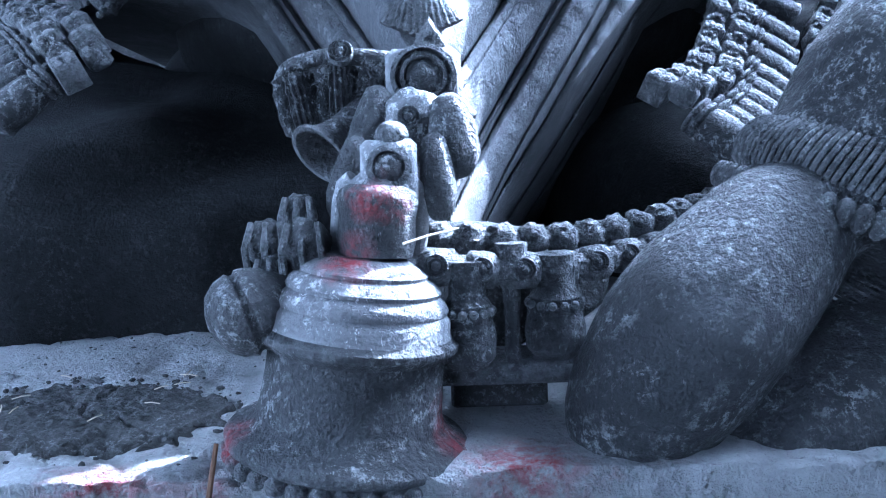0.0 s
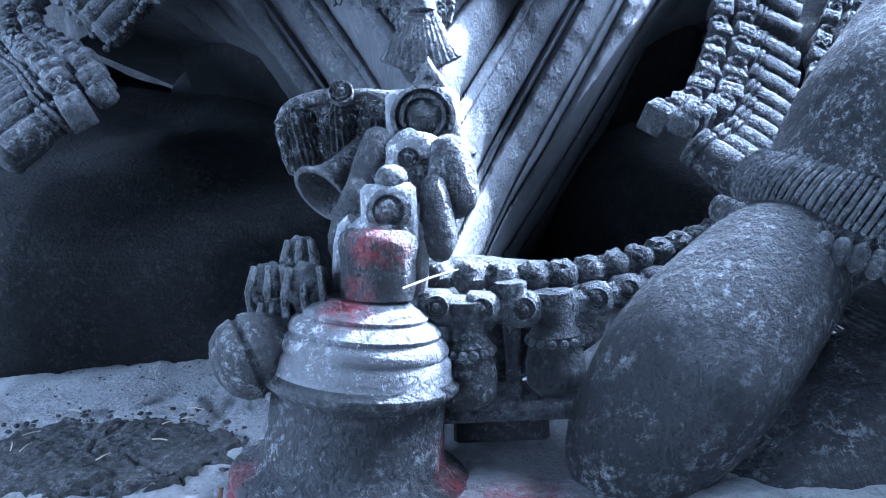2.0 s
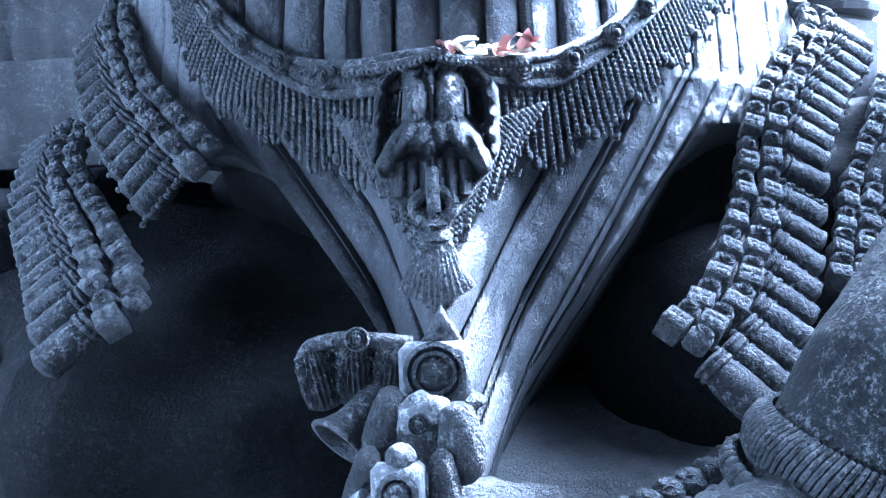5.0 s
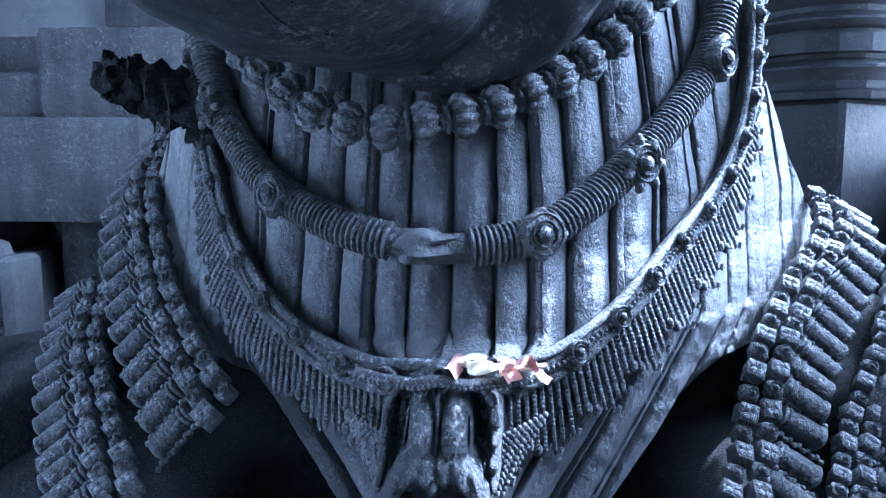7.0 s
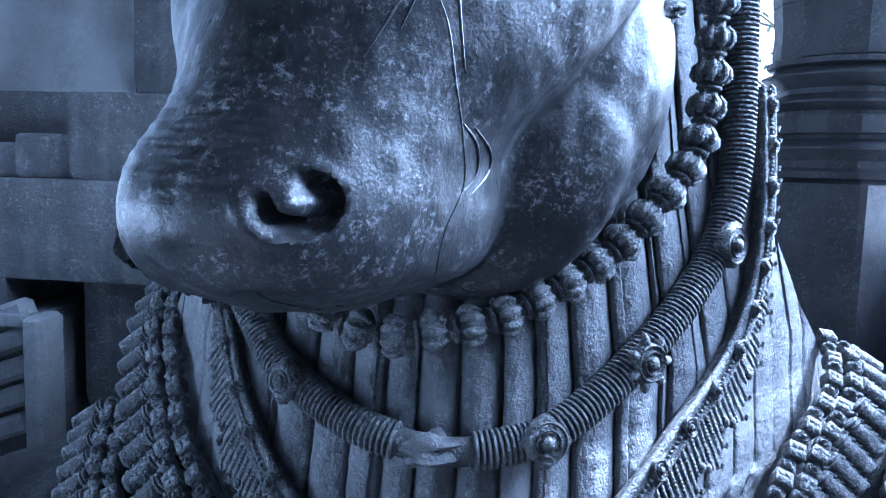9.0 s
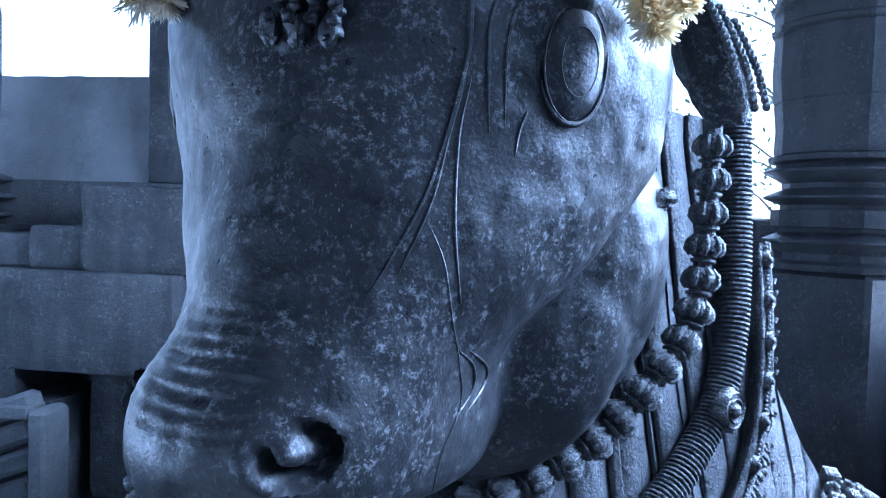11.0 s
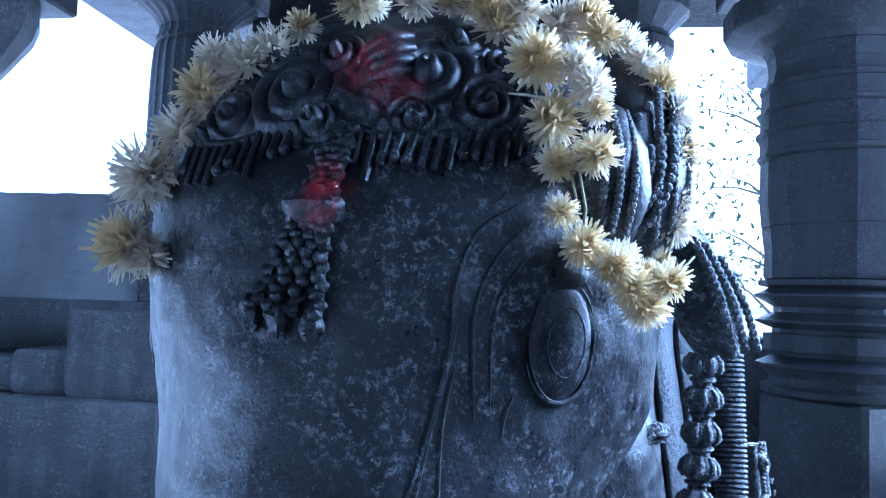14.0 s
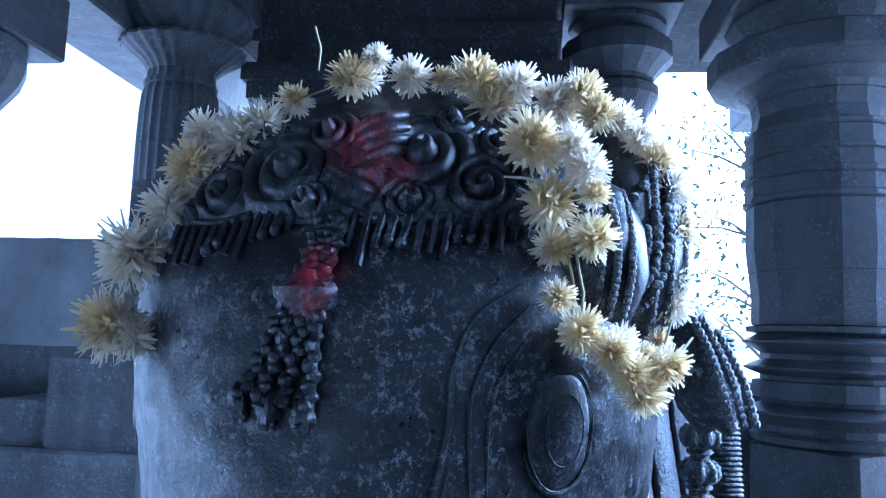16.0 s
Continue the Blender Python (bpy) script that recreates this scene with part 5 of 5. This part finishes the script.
slim = [("pedestal", (0.80, -0.4, 1.70)),
        ("base_ring", ring_stack(1.704, [(0.38, 0.12, 0.30), (0.40, 0.12, 0.30), (0.36, 0.10, 0.28)])),
        ("shaft", [(0.30, 2.05), (0.30, 2.6), (0.30, 3.0), (0.30, 3.2)]),
        ("neck", [(0.30, 3.204), (0.295, 3.45), (0.285, 3.60), (0.262, 3.66), (0.275, 3.67), (0.275, 3.70), (0.255, 3.71), (0.255, 3.78)]),
        ("capital", [(0.255, 3.784), (0.30, 3.84), (0.42, 3.93), (0.475, 3.97), (0.475, 3.995), (0.40, 4.01), (0.36, 4.03), (0.38, 4.06), (0.46, 4.11), (0.515, 4.18), (0.515, 4.26), (0.48, 4.31), (0.44, 4.34)]),
        ("bracket", (0.9, 4.345, 4.745))]
mid = [("pedestal", (0.80, -0.4, 1.70)),
       ("base_ring", ring_stack(1.704, [(0.38, 0.12, 0.30), (0.40, 0.12, 0.30), (0.36, 0.10, 0.28)])),
       ("shaft", [(0.27, 2.05), (0.27, 2.6), (0.275, 3.0), (0.275, 3.40)]),
       ("neck", [(0.275, 3.404), (0.28, 3.60), (0.25, 3.66), (0.25, 3.74), (0.30, 3.80), (0.35, 3.90), (0.35, 3.98), (0.31, 4.02), (0.31, 4.05)]),
       ("capital", [(0.31, 4.054), (0.34, 4.10), (0.45, 4.20), (0.47, 4.22), (0.47, 4.36), (0.44, 4.38), (0.36, 4.40), (0.36, 4.45), (0.42, 4.50), (0.42, 4.55)]),
       ("bracket", (0.95, 4.555, 4.745))]
pillar("stone_pillar", -2.60, 5.5, 0.0, slim, 96, m_pillar, "slender fluted stone pillar with a flaring capital")
pillar("stone_pillar", 0.83, 6.5, 0.0, mid, 16, m_pillar, "dark stone pillar with stacked ring capital")
pillar("stone_pillar", -3.46, 4.15, 0.0, [("pedestal", (0.7, -0.4, 1.42)), ("base_ring", ring_stack(1.424, [(0.34, 0.11, 0.25), (0.36, 0.11, 0.25), (0.34, 0.10, 0.25)])),
       ("shaft", [(0.25, 1.76), (0.27, 2.3), (0.27, 2.7), (0.22, 3.0)]), ("capital", [(0.22, 3.004), (0.42, 3.3), (0.45, 3.4), (0.45, 3.55)]), ("bracket", (0.95, 3.555, 3.995))], 16, m_pillar, "dark turned stone pillar by the parapet")
# unseen pillar, added to shape the light from the east
pillar("stone_pillar", 2.62, 0.17, 0.0, [(a, b) for a, b in big], 16, m_pillar, "unseen massive faceted grey stone pillar added to shape east light", turn=11.25)
pillar("stone_pillar", -3.25, 2.2, 0.0, [(a, b) for a, b in big], 16, m_pillar, "massive faceted grey stone pillar by the parapet", turn=11.25)

# the inner shrine wall seen over the statue's head
shrine = new("shrine_wall")
shrine.location = (-0.95, 6.3, 0)
tagged(shrine, "dark stone shrine wall with stepped cornice mouldings", "wall")
for i, (w, z0, z1, d) in enumerate(((2.4, -0.4, 3.2, 0.5), (2.55, 3.204, 3.45, 0.62), (2.4, 3.454, 3.75, 0.5), (2.62, 3.754, 3.9, 0.7), (2.7, 3.904, 4.05, 0.78), (2.5, 4.054, 4.25, 0.6), (2.58, 4.254, 4.4, 0.66), (2.5, 4.404, 4.745, 0.6))):
    f = Form()
    f.box(pose(0, 0, (z0 + z1) / 2), (w, d, z1 - z0), 0.06)
    part("moulding" if i else "wall_body", f, m_ceiling, shrine, smooth=False)


# ---- flower garland ----
def flower_mesh(name, mats, seed, r=0.034):
    rnd = random.Random(seed)
    f = Form()
    f.blob((0, 0, 0.004), (r * 0.32, r * 0.32, r * 0.28), None, 0, 6, 4)
    for ring, (cnt, tilt, ln) in enumerate(((12, 80, 0.55), (20, 64, 0.78), (28, 47, 0.94), (36, 29, 1.02), (40, 11, 1.04), (38, -8, 1.02), (32, -28, 0.98), (24, -50, 0.90))):
        for k in range(cnt):
            w = 2 * math.pi * (k + 0.5 * (ring % 2)) / cnt + rnd.uniform(-0.2, 0.2)
            e = radians(tilt + rnd.uniform(-13, 13))
            l = r * ln * rnd.uniform(0.72, 1.12)
            d = Vector((math.cos(w) * math.cos(e), math.sin(w) * math.cos(e), math.sin(e)))
            s = Vector((-math.sin(w), math.cos(w), rnd.uniform(-0.4, 0.4))) * r * rnd.uniform(0.045, 0.07)
            up = d.cross(s).normalized() * r * rnd.uniform(-0.12, 0.16)
            a, b, c = d * r * 0.12, d * l * 0.62 - up * 0.5, d * l + up
            f.add([a - s * 0.5, a + s * 0.5, b + s * 1.1, c + s * 0.5, c - s * 0.5, b - s * 1.1, b - up * 0.4], [(0, 1, 2, 6), (0, 6, 5), (6, 2, 3, 4), (5, 6, 4)], 0 if ring < 4 else 1)
    return f.mesh(name, mats, 60, True)


FLOWERS = [flower_mesh("flower", [m_petal, m_petal_white], 1), flower_mesh("flower", [m_petal_white, m_petal_white], 2), flower_mesh("flower", [m_petal, m_petal_cream], 3)]
garland_root = new("flower_garland")
garland_root.location = (-0.1, 1.05, 1.9)
tagged(garland_root, "garland of pale yellow and white chrysanthemums strung over the statue's head", "garland")
rnd = random.Random(11)
off = garland_root.location.copy()


def bloom(p, n, s=1.0, kind=None):
    k = rnd.choice((0, 0, 1, 1, 2)) if kind is None else kind
    ob = new("flower", FLOWERS[k])
    ob.parent = garland_root
    m = basis(Vector(p) - off, Vector(n) + Vector((rnd.uniform(-0.35, 0.35), rnd.uniform(-0.3, 0.1), rnd.uniform(-0.3, 0.35))), (rnd.uniform(-1, 1), 0.3, rnd.uniform(-1, 1)))
    ob.matrix_local = m @ Matrix.Scale(s * rnd.uniform(0.85, 1.15), 4)


def strand(places, y0, y1, kinds, size, tilt):
    """Flowers threaded through places (x, z, size), from depth y0 to y1."""
    n = len(places) - 1
    line = []
    for i, (x, z, k) in enumerate(places):
        p = Vector((x, y0 + (y1 - y0) * i / n, z))
        line.append(p - off)
        outward = Vector((1.2 * (x + 0.13), -0.75, (z - 1.90) * 0.9 + tilt)).normalized()
        bloom(p, outward, size * k, kinds[i % len(kinds)])
        if k > 0.9:
            bloom(p + Vector((rnd.uniform(-0.022, 0.022), 0.030, rnd.uniform(-0.012, 0.022))), outward, size * 0.72)
    f = Form()
    f.tube(curve(line, 8 * n), 0.0016, 5)
    part("string", f, m_stem, garland_root)


strand([(-0.449, 1.832, 1.15), (-0.416, 1.818, 0.95), (-0.431, 1.926, 1.2), (-0.404, 1.934, 0.8), (-0.390, 1.990, 1.05), (-0.362, 2.046, 1.05), (-0.335, 2.028, 0.75), (-0.352, 2.098, 0.85), (-0.304, 2.086, 1.0), (-0.272, 2.108, 0.85)], 0.985, 1.02, (0, 1, 1, 1, 1), 1.26, 0.0)
strand([(-0.240, 2.152, 0.85), (-0.158, 2.184, 1.2), (-0.124, 2.212, 0.75), (-0.076, 2.186, 0.8), (-0.030, 2.180, 0.6), (0.016, 2.182, 1.25), (0.040, 2.146, 1.05), (0.070, 2.172, 0.9), (0.122, 2.150, 1.0), (0.158, 2.160, 0.9), (0.178, 2.130, 0.9)], 1.05, 1.04, (0, 2, 1, 1, 0, 2, 0, 1, 1), 1.0, 0.15)
strand([(0.092, 2.066, 1.3), (0.138, 2.060, 0.9), (0.158, 2.034, 0.95), (0.165, 2.004, 0.8), (0.113, 1.992, 1.3), (0.118, 1.940, 0.95), (0.165, 1.950, 1.05)], 0.94, 0.94, (2, 1, 1, 0, 2, 0, 2), 0.84, 0.0)
strand([(0.124, 1.880, 0.8), (0.152, 1.842, 1.25), (0.188, 1.822, 1.0), (0.210, 1.796, 0.95), (0.225, 1.774, 1.1), (0.257, 1.806, 0.9)], 0.92, 0.98, (0, 2, 0, 2, 0, 2), 0.86, -0.2)
strand([(0.213, 2.130, 0.9), (0.234, 2.102, 1.0), (0.257, 2.074, 0.9), (0.278, 2.032, 0.85), (0.282, 1.982, 0.9), (0.286, 1.922, 0.7), (0.280, 1.884, 0.85), (0.262, 1.836, 0.65)], 1.06, 1.08, (1, 1, 0, 1, 0), 1.0, 0.0)
for a, b in (((0.135, 0.93, 1.93), (0.14, 0.925, 1.85)), ((0.145, 0.93, 1.93), (0.15, 0.93, 1.84)), ((0.265, 1.0, 1.86), (0.23, 0.985, 1.79)), ((-0.21, 1.06, 2.20), (-0.215, 1.05, 2.26)), ((0.30, 1.05, 1.84), (0.245, 0.985, 1.80))):
    f = Form()
    f.tube([Vector(a) - off, (Vector(a) + Vector(b)) / 2 - off + Vector((0.006, 0, 0)), Vector(b) - off], 0.0018, 5)
    part("stem", f, m_stem, garland_root)


# ---- offerings and dust ----
def stick(a, b, mat, label, r=0.0012):
    f = Form()
    a, b = Vector(a), Vector(b)
    o = a.copy()
    f.tube([a - o, (a + b) / 2 - o + Vector((0, 0, 0.001)), b - o], lambda s: r * (1 - 0.3 * s), 6)
    ob = part("incense_stick", f, mat, None)
    ob.location = o
    return tagged(ob, label, "stick")


stick((-0.037, 0.648, 0.186), (0.012, 0.700, 0.193), m_stick, "pale incense stick lying across the stone bell")
stick((-0.205, 0.575, -0.05), (-0.196, 0.605, 0.03), m_rust, "burnt brown stick leaning on the bell rim", 0.003)
stick((0.105, 0.925, 2.015), (0.06, 0.915, 2.018), m_stick, "white stick poking out of the garland", 0.002)

dirt = Form()
rnd2 = random.Random(5)


def crust(u, v):
    """A thin layer of dried dirt with a torn outline."""
    x, y = -0.64 + 0.42 * u, 0.62 + 0.34 * v
    r = math.hypot((x + 0.415) / 0.165, (y - 0.775) / 0.105)
    k = 1.0 - r + 0.55 * noise.noise((x * 9, y * 11, 3)) + 0.28 * noise.noise((x * 26, y * 30, 4)) + 0.14 * noise.noise((x * 80, y * 80, 5))
    lift = max(-1.0, min(1.0, k / 0.05))
    return (x, y, floor_z(x, y) + 0.004 * lift + (0.003 * abs(noise.noise((x * 45, y * 45, 8))) + 0.003 * noise.noise((x * 120, y * 120, 9))) * max(0.0, lift))


dirt.grid(crust, 260, 210)
for i in range(240):
    a, r = rnd2.uniform(0, 6.28), rnd2.random() ** 0.5 * 1.25
    x, y = -0.415 + 0.17 * r * math.cos(a), 0.785 + 0.12 * r * math.sin(a)
    w = rnd2.uniform(0.001, 0.004)
    dirt.blob((x, y, floor_z(x, y) + 0.003), (w * 1.6, w, w * 0.7), Euler((0, 0, rnd2.uniform(0, 3))).to_matrix(), 0, 6, 4, 0.5)
tagged(part("dirt_heap", dirt, m_dirt), "dark heap of dry dirt and swept chips on the plinth", "dirt", kind="stuff")
chips = Form()
for i in range(160):
    x, y = rnd2.uniform(-0.75, -0.2), rnd2.uniform(0.62, 1.2)
    s = rnd2.uniform(0.0006, 0.0022)
    chips.blob((x, y, 0.002), (s * rnd2.uniform(1, 2.5), s, s * 0.6), Euler((0, 0, rnd2.uniform(0, 3))).to_matrix(), 0, 6, 4, 0.4)
tagged(part("stone_chips", chips, m_dirt), "scattered dark grit and chips on the plinth", "grit", kind="stuff")
for i in range(10):
    f = Form()
    x, y, a, l = rnd2.uniform(-0.5, -0.3), rnd2.uniform(0.74, 0.92), rnd2.uniform(0, 3.1), rnd2.uniform(0.006, 0.014)
    f.tube([Vector((-l * math.cos(a), -l * math.sin(a), 0)), Vector((0.1 * l * math.sin(a), 0, 0.0015)), Vector((l * math.cos(a), l * math.sin(a), 0.001))], 0.0007, 5)
    ob = part("straw", f, m_stick)
    ob.location = (x, y, floor_z(x, y) + 0.008)
    tagged(ob, "short dry straw on the dirt heap", "straw", "straws")

petals = new("petal_offering")
petals.location = (0.055, 1.06, 0.705)
tagged(petals, "crumpled pink and white petals lying on the necklace ledge", "petals")
for i in range(14):
    f = Form()
    f.grid(lambda u, v: ((u - 0.5) * 0.045, (v - 0.5) * 0.022, 0.008 * math.sin(3 * u + i) + 0.004 * math.cos(5 * v + i)), 7, 5)
    ob = part("petal", f, m_cloth if i % 2 else m_petal_white, petals)
    ob.matrix_local = pose(rnd2.uniform(-0.07, 0.06), rnd2.uniform(-0.015, 0.04), 0.008 + rnd2.random() * 0.012, rnd2.uniform(-35, 35), rnd2.uniform(-35, 35), rnd2.uniform(0, 180))

scrap = slab("stone_scrap", (0.0, 0.76, 0.0), (0.10, 0.79, 0.035), m_dirt, "brown stained stone sliver under the small bells", "", "stone", 0.2)


# ---- trees beyond the pillars ----
def tree(x, y, h, seed):
    rnd = random.Random(seed)
    root = new("tree")
    root.location = (x, y, -0.4)
    tagged(root, "hazy bare-branched tree standing beyond the hall", "tree")
    t, c = Form(), Form()
    t.tube([(0, 0, 0), (0.1, 0, h * 0.3), (0.0, 0.1, h * 0.6), (0.2, 0, h)], lambda s: 0.16 * (1 - 0.8 * s), 8)
    for i in range(22):
        z = h * rnd.uniform(0.3, 0.95)
        a, l = rnd.uniform(0, 6.28), rnd.uniform(0.8, 2.0)
        e = Vector((l * math.cos(a), l * math.sin(a), z + rnd.uniform(0.2, 1.0)))
        t.tube([(0.05, 0, z), e * 0.5 + Vector((0, 0, z * 0.5 + 0.1)), e], lambda s: 0.03 * (1 - 0.8 * s), 6)
        for k in range(70):
            p = e + Vector((rnd.gauss(0, 0.4), rnd.gauss(0, 0.4), rnd.gauss(0, 0.35)))
            s = rnd.uniform(0.04, 0.09)
            u = Vector((rnd.uniform(-1, 1), rnd.uniform(-1, 1), rnd.uniform(-1, 1))).normalized() * s
            w = Vector((rnd.uniform(-1, 1), rnd.uniform(-1, 1), rnd.uniform(-1, 1))).normalized() * s * 0.5
            c.add([p - u, p + w, p + u, p - w], [(0, 1, 2, 3)])
    part("trunk", t, m_bark, root)
    part("crown", c, m_leaf, root, smooth=False)


tree(4.2, 14.0, 6.5, 3)
